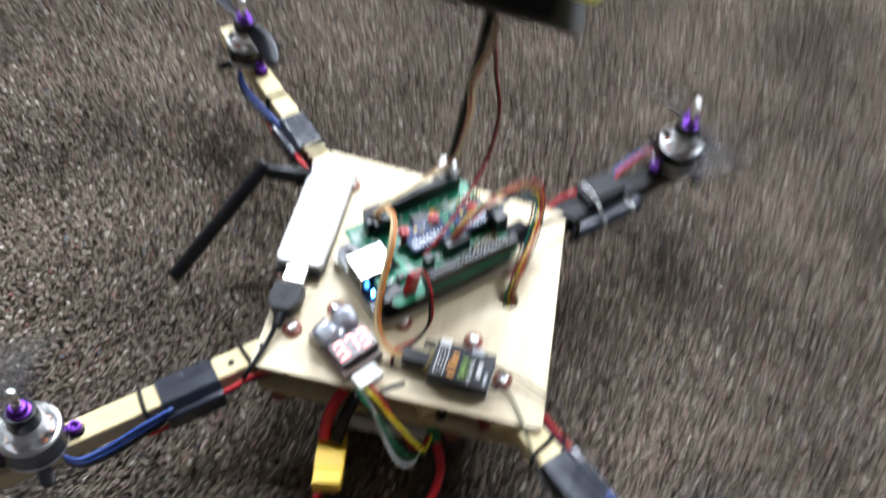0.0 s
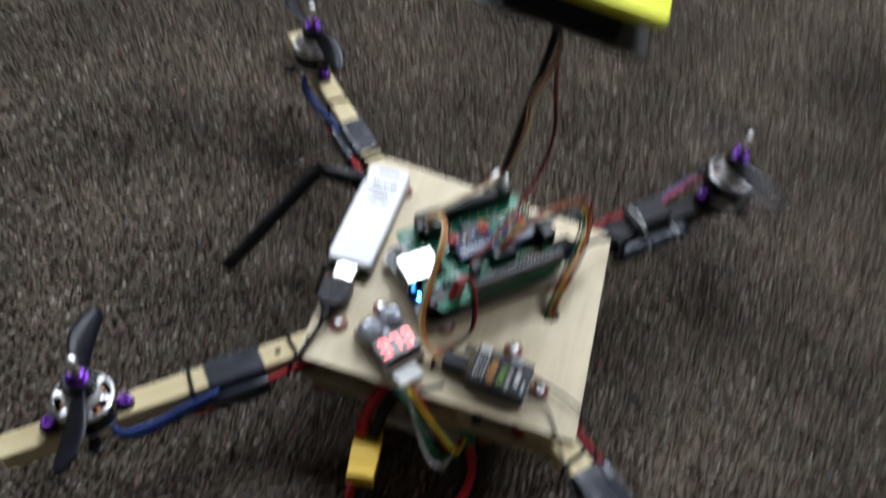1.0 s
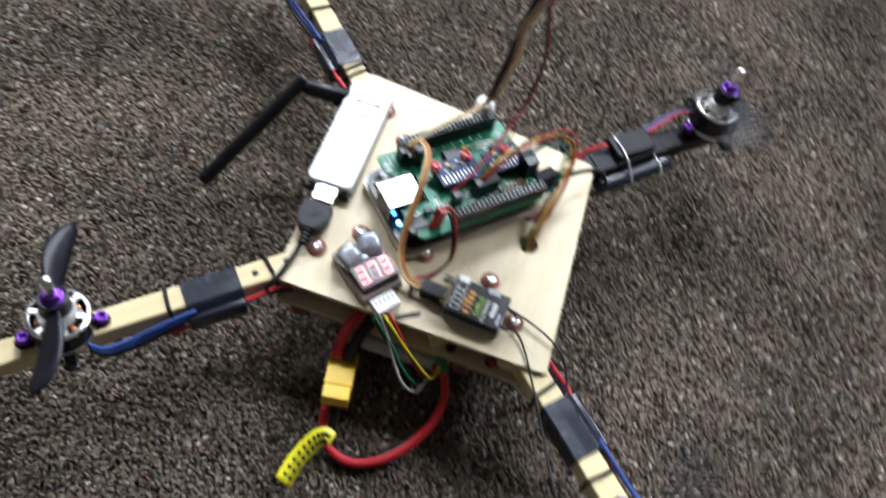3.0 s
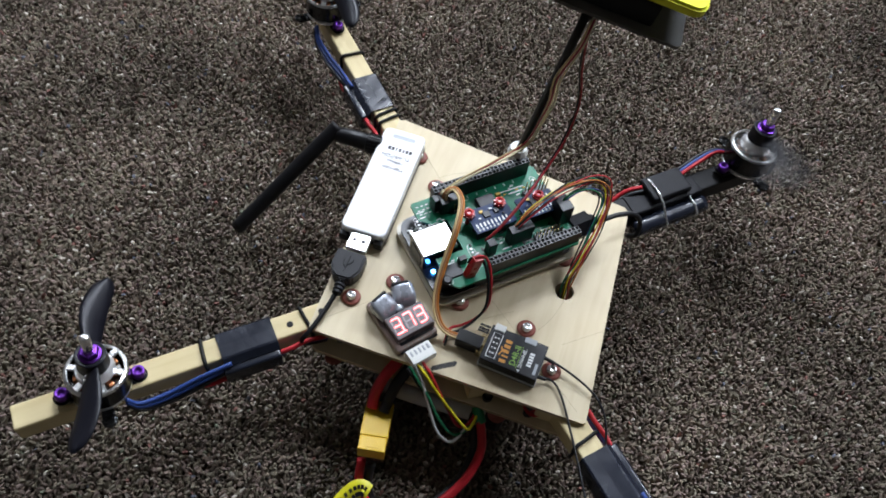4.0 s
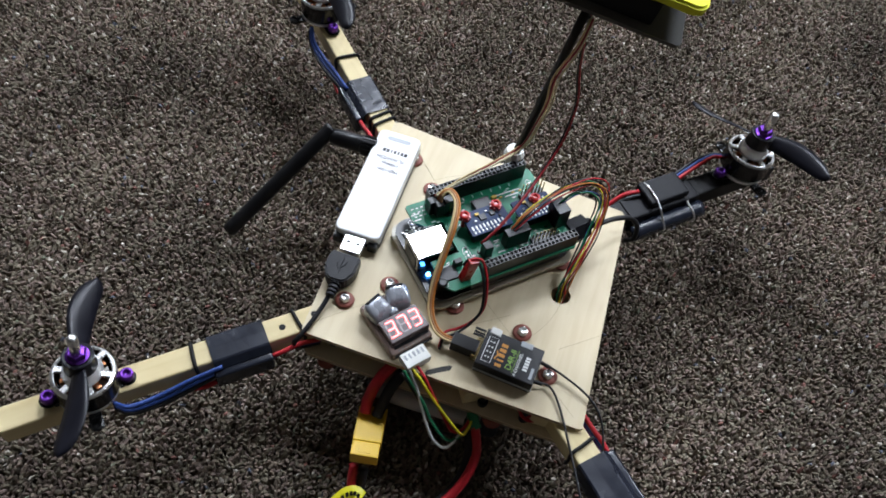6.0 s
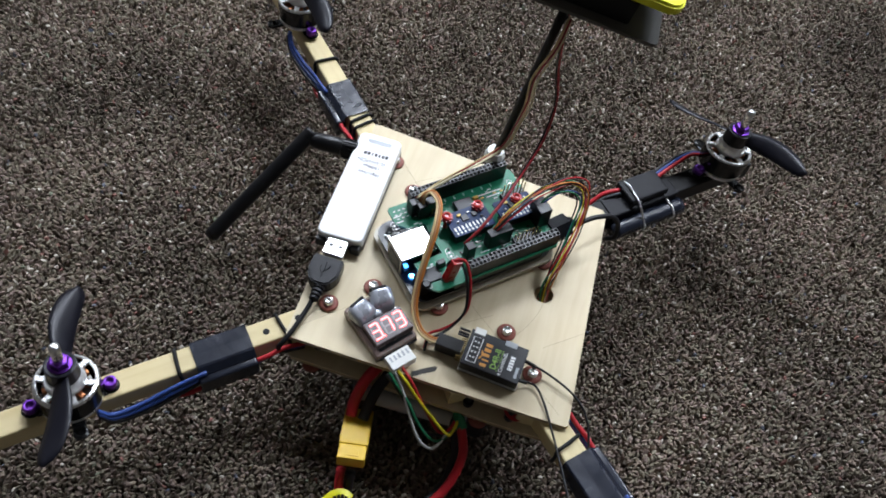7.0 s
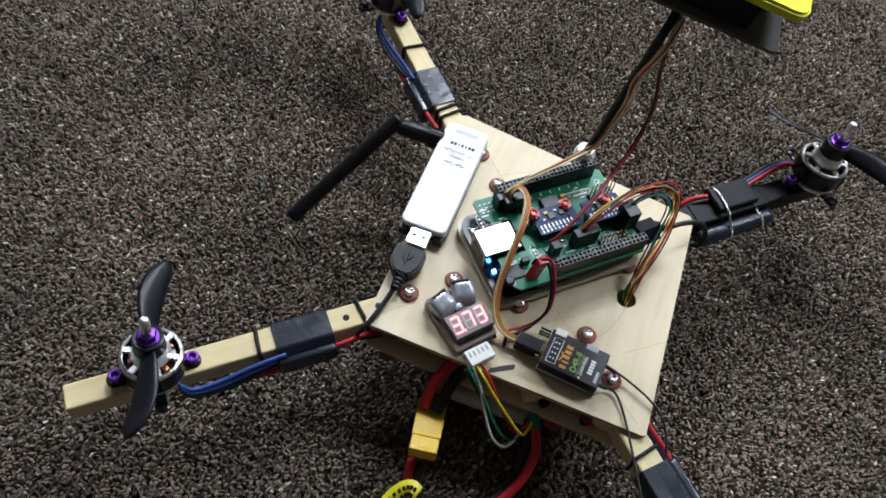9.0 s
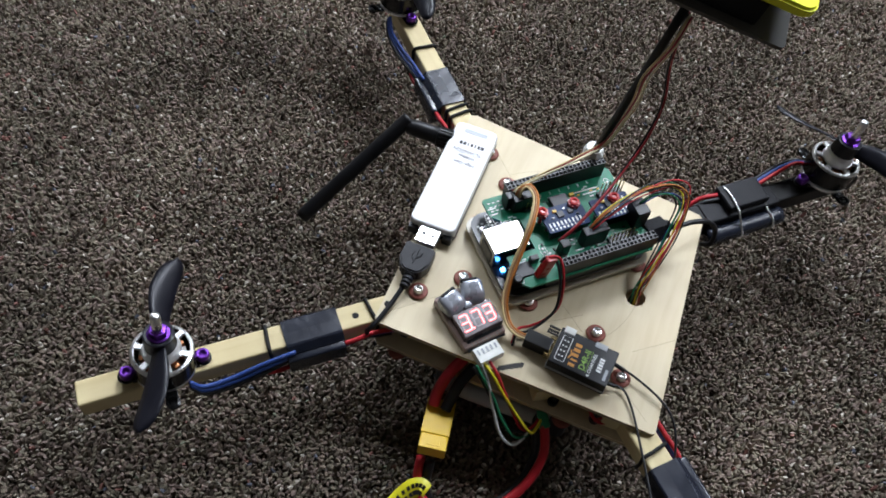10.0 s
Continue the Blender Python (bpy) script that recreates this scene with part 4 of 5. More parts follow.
def computer_board():
    c = thing("computer_board", pose(0.0055, 0.0192, TOP, 0, 0, 45.5), "stack of small computer and green expansion board on frosted acrylic", "circuit board")
    L, W = 0.0870, 0.0585
    part("acrylic_base", slab([(x - 0.0022, y) for x, y in rounded(L + 0.0075, W + 0.004, 0.008)], 0.0030, 0.0052), ACRYLIC, c, "frosted acrylic base plate")
    for x in (-0.036, 0.036):
        for y in (-0.021, 0.021):
            part("standoff", lathe([(0.0026, 0), (0.0026, 0.0022)], 12), WHITE_NYLON, c, m=pose(x, y, 0))
            part("spacer", lathe([(0.0022, 0.0052), (0.0022, 0.0085)], 12), WHITE_NYLON, c, m=pose(x, y, 0))
    lower = part("computer_pcb", slab([(x - 0.0025, y) for x, y in rounded(L + 0.005, W, 0.009)], 0.0085, 0.0101), PCB_BLACK, c, "black lower circuit board")
    # network socket at the short end
    jack = part("network_socket", box(0.0220, 0.0175, 0.0138, (-0.0375, 0.0012, 0.0170), 0.0004), JACK, lower, "bright metal network socket")
    part("socket_mouth", box(0.0006, 0.0118, 0.0085, (-0.0486, 0.0012, 0.0158), 0.0001), PLASTIC, jack)
    part("power_socket", box(0.0140, 0.0090, 0.0108, (-0.0375, -0.0200, 0.0155), 0.0006), PLASTIC, lower)
    part("status_lamp", box(0.0022, 0.0022, 0.0014, (-0.0432, -0.0112, 0.0111), 0.0004), BLUE_LED, lower, "glowing blue status lamp")
    part("status_lamp", box(0.0014, 0.0012, 0.0010, (-0.0430, 0.0118, 0.0107), 0.0003), BLUE_LED, lower, "glowing blue status lamp")
    part("usb_socket", box(0.0090, 0.0145, 0.0075, (0.0395, 0.0130, 0.0138), 0.0005), ALU, lower)
    # small parts on the tab by the network socket
    for k in range(26):
        rnd = random.Random(k)
        part("chip_resistor", box(0.0016, 0.0009, 0.0006, (-0.0462 + rnd.uniform(0, 0.012), 0.0112 + rnd.uniform(0, 0.011), 0.0104), 0.0001), SOLDER if k % 2 else CHIP, lower)
    bt = part("button", box(0.0044, 0.0044, 0.0024, (-0.0425, 0.0165, 0.0113), 0.0005), ALU, lower, "small silver push button")
    part("button_cap", lathe([(0.0013, 0.0125), (0.0013, 0.0133), (0.0010, 0.0135)], 12), PLASTIC, bt, m=pose(-0.0425, 0.0165, 0))
    for sy in (1, -1):
        header_strip(c, 23, 2, (0.0045, sy * 0.0262, 0.0101), height=0.0085, name="lower_socket")
    # green upper board, notched round the network socket
    z0, z1 = 0.0186, 0.0202
    H = 0.0312
    out = [(L / 2 - 0.003, -H), (L / 2, -H + 0.003), (L / 2, H - 0.003), (L / 2 - 0.003, H), (-0.0380, H), (-0.0392, H - 0.0012),
           (-0.0392, 0.0190), (-0.0330, 0.0130), (-0.0238, 0.0130), (-0.0238, -0.0092), (-0.0415, -0.0092), (-0.0415, -H + 0.0070), (-0.0400, -H + 0.0026), (-0.0370, -H)]
    cape = part("expansion_pcb", slab(out, z0, z1), PCB_GREEN, c, "green expansion circuit board")
    for sy in (1, -1):
        header_strip(cape, 25 if sy > 0 else 23, 2, (0.0050 if sy > 0 else 0.0120, sy * 0.0276, z1), height=0.0125 if sy > 0 else 0.0098)
    # printed outlines, pads and legends
    for x, y, n in ((-0.0405, 0.0135, 4), (-0.0405, -0.0225, 3), (0.0380, 0.0150, 4), (-0.020, -0.0180, 5)):
        for k in range(n):
            part("solder_pad", lathe([(0.0009, z1), (0.0009, z1 + 0.00025), (0.0005, z1 + 0.0004)], 10), SOLDER, cape, m=pose(x, y + k * 0.00254 - 0.003, 0))
        part("printed_frame", tube([(x - 0.0015, y - 0.0046, z1 + 0.00005), (x + 0.0015, y - 0.0046, z1 + 0.00005), (x + 0.0015, y + n * 0.00254 - 0.004, z1 + 0.00005), (x - 0.0015, y + n * 0.00254 - 0.004, z1 + 0.00005), (x - 0.0015, y - 0.0046, z1 + 0.00005)], 0.00013, 4, 4, flat=0.3), WHITE_PRINT, cape)
    lettering("C-Front", 0.0030, WHITE_PRINT, cape, pose(-0.0335, 0.0130, z1 + 0.0001, 0, 0, 0))
    for x, y, w in ((-0.036, 0.0235, 0.005), (-0.036, 0.0195, 0.004), (-0.028, 0.0150, 0.003), (0.020, 0.0185, 0.016), (0.024, 0.0158, 0.009), (-0.035, -0.0150, 0.003), (-0.028, -0.0135, 0.004), (-0.030, -0.0245, 0.004), (0.030, -0.0150, 0.012), (0.0, -0.0180, 0.006), (0.015, -0.0185, 0.008)):
        part("printed_legend", box(w, 0.0008, 0.00008, (x, y, z1 + 0.00004)), WHITE_PRINT, cape)
    for k in range(9):
        part("printed_legend", box(0.0016, 0.0007, 0.00008, (-0.0362 + (k % 3) * 0.0030, 0.0218 + (k // 3) * 0.0028, z1 + 0.00004)), WHITE_PRINT, cape)
        part("printed_legend", box(0.0007, 0.0019, 0.00008, (-0.0235 + k * 0.0062, 0.0232, z1 + 0.00004)), WHITE_PRINT, cape)
    rnd = random.Random(77)
    for k in range(90):
        x, y = rnd.uniform(-0.040, 0.042), rnd.uniform(-0.022, 0.022)
        if x < -0.020 and -0.013 < y < 0.012:
            continue
        part("printed_legend", box(rnd.uniform(0.0008, 0.0030), rnd.uniform(0.0004, 0.0009), 0.00008, (x, y, z1 + 0.00004)), WHITE_PRINT, cape)
    for k in range(34):
        x, y = rnd.uniform(-0.020, 0.040), rnd.uniform(-0.020, 0.020)
        part("chip_resistor", box(0.0018, 0.0010, 0.0007, (x, y, z1 + 0.00035), 0.0001, 1, turn=rnd.choice((0, 90))), (SOLDER, CHIP, TANTALUM)[k % 3] if k % 7 else CHIP, cape)
    # traces
    for k in range(10):
        rnd = random.Random(40 + k)
        x, y = rnd.uniform(-0.015, 0.03), rnd.uniform(-0.018, 0.014)
        part("copper_trace", tube([(x, y, z1), (x + 0.006, y, z1), (x + 0.009, y - 0.003, z1), (x + 0.016, y - 0.003, z1)], 0.0002, 4, 1, flat=0.4), PCB_GREEN, cape)
    ic = part("memory_chip", box(0.0110, 0.0072, 0.0028, (0.0030, 0.0150, z1 + 0.0019), 0.0004), CHIP, cape, "black chip")
    legs = bmesh.new()
    for k in range(8):
        for sy in (1, -1):
            box(0.0006, 0.0018, 0.0005, (0.0030 - 0.0045 + k * 0.00129, 0.0150 + sy * 0.0044, z1 + 0.0004), 0, 1, legs)
    part("chip_legs", legs, SOLDER, ic)
    part("capacitor", box(0.0032, 0.0020, 0.0018, (0.0125, 0.0175, z1 + 0.0009), 0.0003), TANTALUM, cape, "yellow capacitor")
    part("capacitor", box(0.0032, 0.0020, 0.0018, (0.0125, 0.0140, z1 + 0.0009), 0.0003), TANTALUM, cape, "yellow capacitor")
    # two blue sensor boards on short sockets
    for bx, by, bl, bw, turn in ((-0.0015, 0.0012, 0.0262, 0.0165, 0), (0.0285, -0.0012, 0.0240, 0.0150, 0)):
        zb = z1 + 0.0058
        sock = part("sensor_socket", box(bl - 0.002, 0.0025, 0.0058, (bx, by - bw / 2 + 0.0016, z1 + 0.0029), 0.0003), PLASTIC, cape)
        sb = part("sensor_board", slab(rounded(bl, bw, 0.0008), 0, 0.0014), PCB_BLUE, cape, "small dark blue sensor board", pose(bx, by, zb))
        for k in range(9):
            part("header_pad", box(0.0010, 0.0016, 0.0005, (-bl / 2 + 0.0024 + k * 0.0024, -bw / 2 + 0.0017, 0.0016), 0.0002), SOLDER, sb)
            part("header_legend", box(0.0009, 0.0028, 0.0001, (-bl / 2 + 0.0024 + k * 0.0024, -bw / 2 + 0.0048, 0.00145)), WHITE_PRINT, sb)
        for k, (px, py, sx, sy, mt) in enumerate(((-0.002, 0.002, 0.0040, 0.0040, CHIP), (0.0045, 0.0025, 0.0030, 0.0030, CHIP), (-0.0045, 0.0046, 0.0024, 0.0016, TANTALUM), (0.0015, 0.0048, 0.0016, 0.0009, SOLDER), (0.0078, 0.0035, 0.0012, 0.0022, SOLDER), (-0.0072, 0.0005, 0.0014, 0.0009, SOLDER), (0.0078, -0.0005, 0.0014, 0.0009, CHIP))):
            part("small_component", box(sx, sy, 0.0010, (px, py, 0.0019), 0.0002), mt, sb)
    for x, y in ((-0.0135, 0.0066), (0.0070, 0.0072), (0.0308, 0.0030)):
        knob = bmesh.new()
        out = [((0.0036 if k % 4 < 2 else 0.0031) * math.cos(math.pi * k / 16), (0.0036 if k % 4 < 2 else 0.0031) * math.sin(math.pi * k / 16)) for k in range(32)]
        knob = slab(out, 0, 0.0022)
        lathe([(0.0029, 0.0022), (0.0028, 0.0031), (0.0018, 0.0035), (0.0014, 0.0034), (0.0012, 0.0026), (0.0002, 0.0026)], 14, knob)
        part("mounting_screw", knob, RED_PLASTIC, cape, "red nylon thumb screw", pose(x, y, z1 + 0.0074))
        part("screw_post", lathe([(0.0014, 0), (0.0014, 0.0072)], 10), RED_PLASTIC, cape, m=pose(x, y, z1))
    part("power_lamp", box(0.0014, 0.0010, 0.0008, (0.0305, 0.0030, z1 + 0.0077), 0.0002), GREEN_LED, cape, "glowing green lamp")
    # upright pin blocks and plugs
    pins(cape, 6, 2, (0.0345, 0.0110, z1), 0.0115)
    pins(cape, 3, 2, (-0.0150, 0.0175, z1), 0.0075)
    pins(cape, 7, 2, (0.0265, -0.0195, z1), 0.0060)
    for x, y, sx, sy, h in ((0.0395, -0.0105, 0.0080, 0.0110, 0.0145), (0.0090, -0.0150, 0.0150, 0.0056, 0.0125), (-0.0105, -0.0165, 0.0052, 0.0050, 0.0100), (-0.0175, 0.0190, 0.0070, 0.0052, 0.0125), (-0.0265, 0.0225, 0.0048, 0.0050, 0.0110), (-0.0285, -0.0165, 0.0048, 0.0032, 0.0045)):
        part("plug_housing", box(sx, sy, h, (x, y, z1 + h / 2), 0.0004), PLASTIC, cape)
    for x, y in ((-0.0415, -0.0245), (-0.0255, 0.0262)):
        part("board_screw", lathe([(0.0026, z1), (0.0028, z1 + 0.0010), (0.0020, z1 + 0.0018), (0.0006, z1 + 0.0018)], 14), PLASTIC, cape, m=pose(x, y, 0))
    # red two-pin plug
    part("power_plug", box(0.0062, 0.0042, 0.0165, (0, 0, 0.0083), 0.0008), RED_PLASTIC, cape, "red two-pin plug", pose(-0.0290, -0.0260, z1, 0, 14, 0))
    # barrel plug at the far end
    part("barrel_plug", tube([(0.0440, -0.0185, 0.0150), (0.0470, -0.0185, 0.0152), (0.0510, -0.0183, 0.0150), (0.0560, -0.0178, 0.0146)], 0.0080, 6, 2), TAPE, c, "squat taped barrel plug", pose(0, 0, 0))
    part("plug_boot", tube([(0.0558, -0.0178, 0.0146), (0.0610, -0.0165, 0.0145)], 0.0034, 10, 1), PLASTIC, c, smooth=True)
    return c


def seven_segment(parent, ch, m, w=0.0046, h=0.0092, dot=False):
    """One digit of lit bars."""
    on = {"3": "abcdg", "7": "abc"}[ch]
    t = 0.00095
    place = {"a": (0, h / 2, 0), "g": (0, 0, 0), "d": (0, -h / 2, 0), "b": (w / 2, h / 4, 1), "c": (w / 2, -h / 4, 1), "f": (-w / 2, h / 4, 1), "e": (-w / 2, -h / 4, 1)}
    for sname, (x, y, vert) in place.items():
        ln = (h / 2 if vert else w) - 0.0010
        x += y * 0.12
        out = [(-ln / 2 - t * 0.5, 0), (-ln / 2, -t / 2), (ln / 2, -t / 2), (ln / 2 + t * 0.5, 0), (ln / 2, t / 2), (-ln / 2, t / 2)]
        if sname in on:
            part("lit_segment", slab(out, 0, 0.00025), RED_SEG, parent, "glowing red segment", m @ pose(x, y, 0, 0, 0, 83 if vert else 0))
        else:
            part("dark_segment", slab(out, 0, 0.00015), SEG_OFF, parent, "unlit grey segment", m @ pose(x, y, 0, 0, 0, 83 if vert else 0))
    if dot:
        part("lit_point", lathe([(0.00055, 0), (0.00055, 0.00025)], 10), RED_SEG, parent, "glowing decimal point", m @ pose(w / 2 + 0.0004, -h / 2, 0))


def voltage_alarm():
    v = thing("voltage_alarm", pose(-0.0214, -0.0520, TOP, 0, 0, 53), "small battery voltage alarm showing red digits 3.73", "voltage meter")
    # local x runs along the digits, y away from the plug end
    part("circuit_board", box(0.0235, 0.0370, 0.0016, (0, 0.0020, 0.0030), 0.0004), PCB_BLACK, v)
    part("wrap", box(0.0262, 0.0345, 0.0062, (-0.0008, 0.0018, 0.0034), 0.0014, 3), CLEAR_WRAP, v, "crinkled clear shrink wrap", smooth=False)
    d = part("display", box(0.0238, 0.0150, 0.0062, (0.0001, -0.0042, 0.0085), 0.0006), SMOKE, v, "smoky three-digit display")
    for k, ch in enumerate("373"):
        seven_segment(d, ch, pose(-0.0074 + k * 0.0074, -0.0040, 0.01165), dot=(k == 0))
    for x, y, turn in ((-0.0070, 0.0108, 14), (0.0066, 0.0124, -16)):
        # a taped drum lying on its side, higher at the back, with a flat dark end
        lobe = box(0.0134, 0.0128, 0.0094, (0, 0, 0.0047), 0.0042, 5)
        for vert in lobe.verts:
            if vert.co.z > 0.004:
                vert.co.z += vert.co.y * 0.22 - 0.6 * max(0.0, -vert.co.y - 0.003)
                vert.co.x *= 1.0 - 10.0 * max(0.0, vert.co.y)
        part("buzzer", lobe, GREY_TAPE, v, "rounded buzzer under shiny grey tape", pose(x, y, 0.0046, 0, 0, turn), True)
        part("buzzer_end", box(0.0098, 0.0024, 0.0100, (0, 0, 0.0050), 0.0009, 2), TAPE, v, "flat dark buzzer end", pose(x - turn * 0.00006, y + 0.0064, 0.0050, 10, 0, turn))
    part("tape_saddle", box(0.0060, 0.0080, 0.0056, (0, 0.0085, 0.0070), 0.0020, 3), GREY_TAPE, v, "grey tape between the buzzers", smooth=True)
    bm = bmesh.new()
    for k in range(9):
        box(0.0006, 0.0040, 0.0006, ((k - 4) * 0.00225, -0.0135, 0.0062), 0.0001, 1, bm)
    part("pin_row", bm, IRON, v, "row of bent pins")
    part("pin_base", box(0.0215, 0.0024, 0.0026, (0, -0.0122, 0.0055), 0.0003), PLASTIC, v)
    plug = box(0.0148, 0.0090, 0.0060, (-0.0038, -0.0226, 0.0056), 0.0005)
    pl = part("balance_plug", plug, WHITE_NYLON, v, "white balance plug")
    for k in range(5):
        part("plug_slot", box(0.0010, 0.0030, 0.0004, (-0.0038 + (k - 2) * 0.0026, -0.0212, 0.0087)), GREY_PLASTIC, pl)
    return v


def balance_lead():
    b = thing("balance_lead", pose(0.0, -0.0775, 0.060), "bundle of thin coloured balance wires", "cable")
    inv = b.matrix_basis.inverted()

    def w(mat, pts):
        cord("wire", [inv @ Vector(p) for p in pts], 0.00085, mat, b, 8)
    w(W_YELLOW, ((-0.0055, -0.0745, 0.0655), (0.001, -0.0785, 0.0645), (0.010, -0.0820, 0.0555), (0.021, -0.0855, 0.0450), (0.0305, -0.0885, 0.0385), (0.0330, -0.0860, 0.0385), (0.0340, -0.0780, 0.0400), (0.034, -0.066, 0.036)))
    w(W_GREEN, ((-0.0085, -0.0775, 0.0655), (-0.003, -0.0810, 0.0620), (0.006, -0.0855, 0.0540), (0.014, -0.0900, 0.0430), (0.0235, -0.0925, 0.0340), (0.0300, -0.0890, 0.0340), (0.0325, -0.0780, 0.0380), (0.033, -0.066, 0.034)))
    w(W_WHITE, ((-0.0065, -0.0755, 0.0655), (0.001, -0.0820, 0.0600), (0.007, -0.0880, 0.0500), (0.016, -0.0950, 0.0360), (0.0240, -0.0960, 0.0300), (0.0285, -0.0915, 0.0330), (0.0315, -0.0800, 0.0370), (0.032, -0.066, 0.033)))
    w(W_RED, ((-0.0030, -0.0725, 0.0655), (0.003, -0.0765, 0.0640), (0.009, -0.0800, 0.0570), (0.018, -0.0850, 0.0460), (0.0260, -0.0885, 0.0380), (0.0310, -0.0850, 0.0380), (0.0330, -0.0760, 0.0390), (0.034, -0.066, 0.035)))
    w(W_BLACK, ((-0.0095, -0.0790, 0.0650), (-0.004, -0.0815, 0.0610), (0.004, -0.0850, 0.0530), (0.013, -0.0885, 0.0430), (0.0215, -0.0905, 0.0360), (0.0290, -0.0870, 0.0350), (0.0320, -0.0770, 0.0380), (0.032, -0.066, 0.034)))
    return b


def radio_receiver():
    r = thing("radio_receiver", pose(0.0418, -0.0500, TOP, 0, 0, -2.5), "small black radio receiver with printed label and two thin aerials", "receiver")
    part("case", box(0.0330, 0.0225, 0.0098, (0, 0, 0.0050), 0.0005), MATT_PLASTIC, r, "black plastic case")
    part("lower_shell", box(0.0336, 0.0229, 0.0024, (0, 0, 0.0026), 0.0004), GREY_PLASTIC, r, "pale lower shell rim")
    part("label_sheet", box(0.0318, 0.0213, 0.00016, (0, 0, 0.00995)), PCB_BLACK, r, "black printed label")
    z = 0.01006
    # pin legend box
    fr = [(-0.0140, -0.0085), (-0.0140, 0.0070), (-0.0088, 0.0070), (-0.0088, -0.0085), (-0.0140, -0.0085)]
    part("printed_frame", tube([(x, y, z) for x, y in fr], 0.00022, 4, 1, flat=0.3), WHITE_PRINT, r)
    for k in range(4):
        for q in (-0.0124, -0.0106):
            part("printed_dot", box(0.0009, 0.0009, 0.00008, (q, -0.0055 + k * 0.0032, z)), WHITE_PRINT, r)
    for k in range(5):
        part("printed_mark", box(0.0036, (0.0018, 0.0011, 0.0020, 0.0021, 0.0020)[k], 0.00008, (-0.0045 + (0.0004 if k == 1 else 0), -0.0078 + k * 0.0031, z)), ORANGE_PRINT, r)
    part("printed_arc", tube([(-0.0075, -0.0050, z), (-0.0066, -0.0022, z), (-0.0074, 0.0004, z)], 0.0004, 4, 4, flat=0.2), ORANGE_PRINT, r)
    lettering("D4R-II", 0.0048, GREEN_PRINT, r, pose(0.0013, -0.0018, z, 0, 0, 90), bold=0.00006)
    part("printed_rule", box(0.00025, 0.0140, 0.00008, (0.0037, -0.0018, z)), GREEN_PRINT, r)
    lettering("4 CHANNEL", 0.0027, WHITE_PRINT, r, pose(0.0055, -0.0030, z, 0, 0, 90), bold=0.00002)
    for k in range(5):
        part("printed_mark", box(0.0026, 0.0013, 0.00008, (0.0098, -0.0045 + k * 0.0018, z)), WHITE_PRINT, r)
    part("printed_mark", box(0.0016, 0.0068, 0.00008, (0.0139, -0.0052, z)), GREY_PLASTIC, r)
    part("window", box(0.0068, 0.0034, 0.0022, (0.0065, 0.0100, 0.0092), 0.0004), GREY_PLASTIC, r, "clear lamp window")
    part("white_socket", box(0.0062, 0.0042, 0.0050, (-0.0118, 0.0106, 0.0082), 0.0005), WHITE_NYLON, r, "white socket")
    bm = bmesh.new()
    for k in range(6):
        for zz in (0.0030, 0.0055, 0.0080):
            box(0.0040, 0.0006, 0.0006, (-0.0180, -0.0070 + k * 0.00254, zz), 0.0001, 1, bm)
    part("pin_row", bm, GOLD, r, "three rows of pins")
    for y in (0.0055, 0.0072, 0.0092):
        part("servo_pin", box(0.0062, 0.0009, 0.0012, (-0.0200, y, 0.0088)), PLASTIC, r)
    for pts in (((0.0165, 0.0065, 0.0050), (0.0290, 0.0050, 0.0040), (0.0455, -0.0005, 0.0032), (0.0560, -0.0080, 0.0005), (0.0625, -0.0200, -0.0045), (0.0650, -0.0330, -0.0080)),
                ((0.0165, -0.0060, 0.0050), (0.0255, -0.0040, 0.0026), (0.0330, -0.0110, 0.0018), (0.0420, -0.0250, 0.0012), (0.0520, -0.0420, 0.0008), (0.0640, -0.0630, 0.0000), (0.0760, -0.0830, -0.0010))):
        cord("aerial_wire", pts, 0.00065, W_BLACK, r, 8)
        cord("aerial_sleeve", [Vector(pts[0]), Vector(pts[0]).lerp(Vector(pts[1]), 0.25), Vector(pts[0]).lerp(Vector(pts[1]), 0.5)], 0.0011, W_BLACK, r, 8)
    return r


def wire_bundle(name, label, pts, colors, r, spread, anchor, seed=1):
    """Several loose wires that run together."""
    b = thing(name, pose(*anchor), label, "cable")
    rnd = random.Random(seed)
    off0 = Vector(anchor)
    for k, mat in enumerate(colors):
        ph = 2 * math.pi * k / len(colors)
        line = []
        for j, p in enumerate(pts):
            s = spread * (0.6 + 0.8 * rnd.random())
            if j in (0, len(pts) - 1):
                s = spread * 0.6
            line.append(Vector(p) - off0 + Vector((math.cos(ph + j * 0.25) * s, math.sin(ph + j * 0.25) * s, math.sin(ph * 1.7 + j * 0.3) * s * 0.8)))
        cord("wire", line, r, mat, b, 8)
    return b


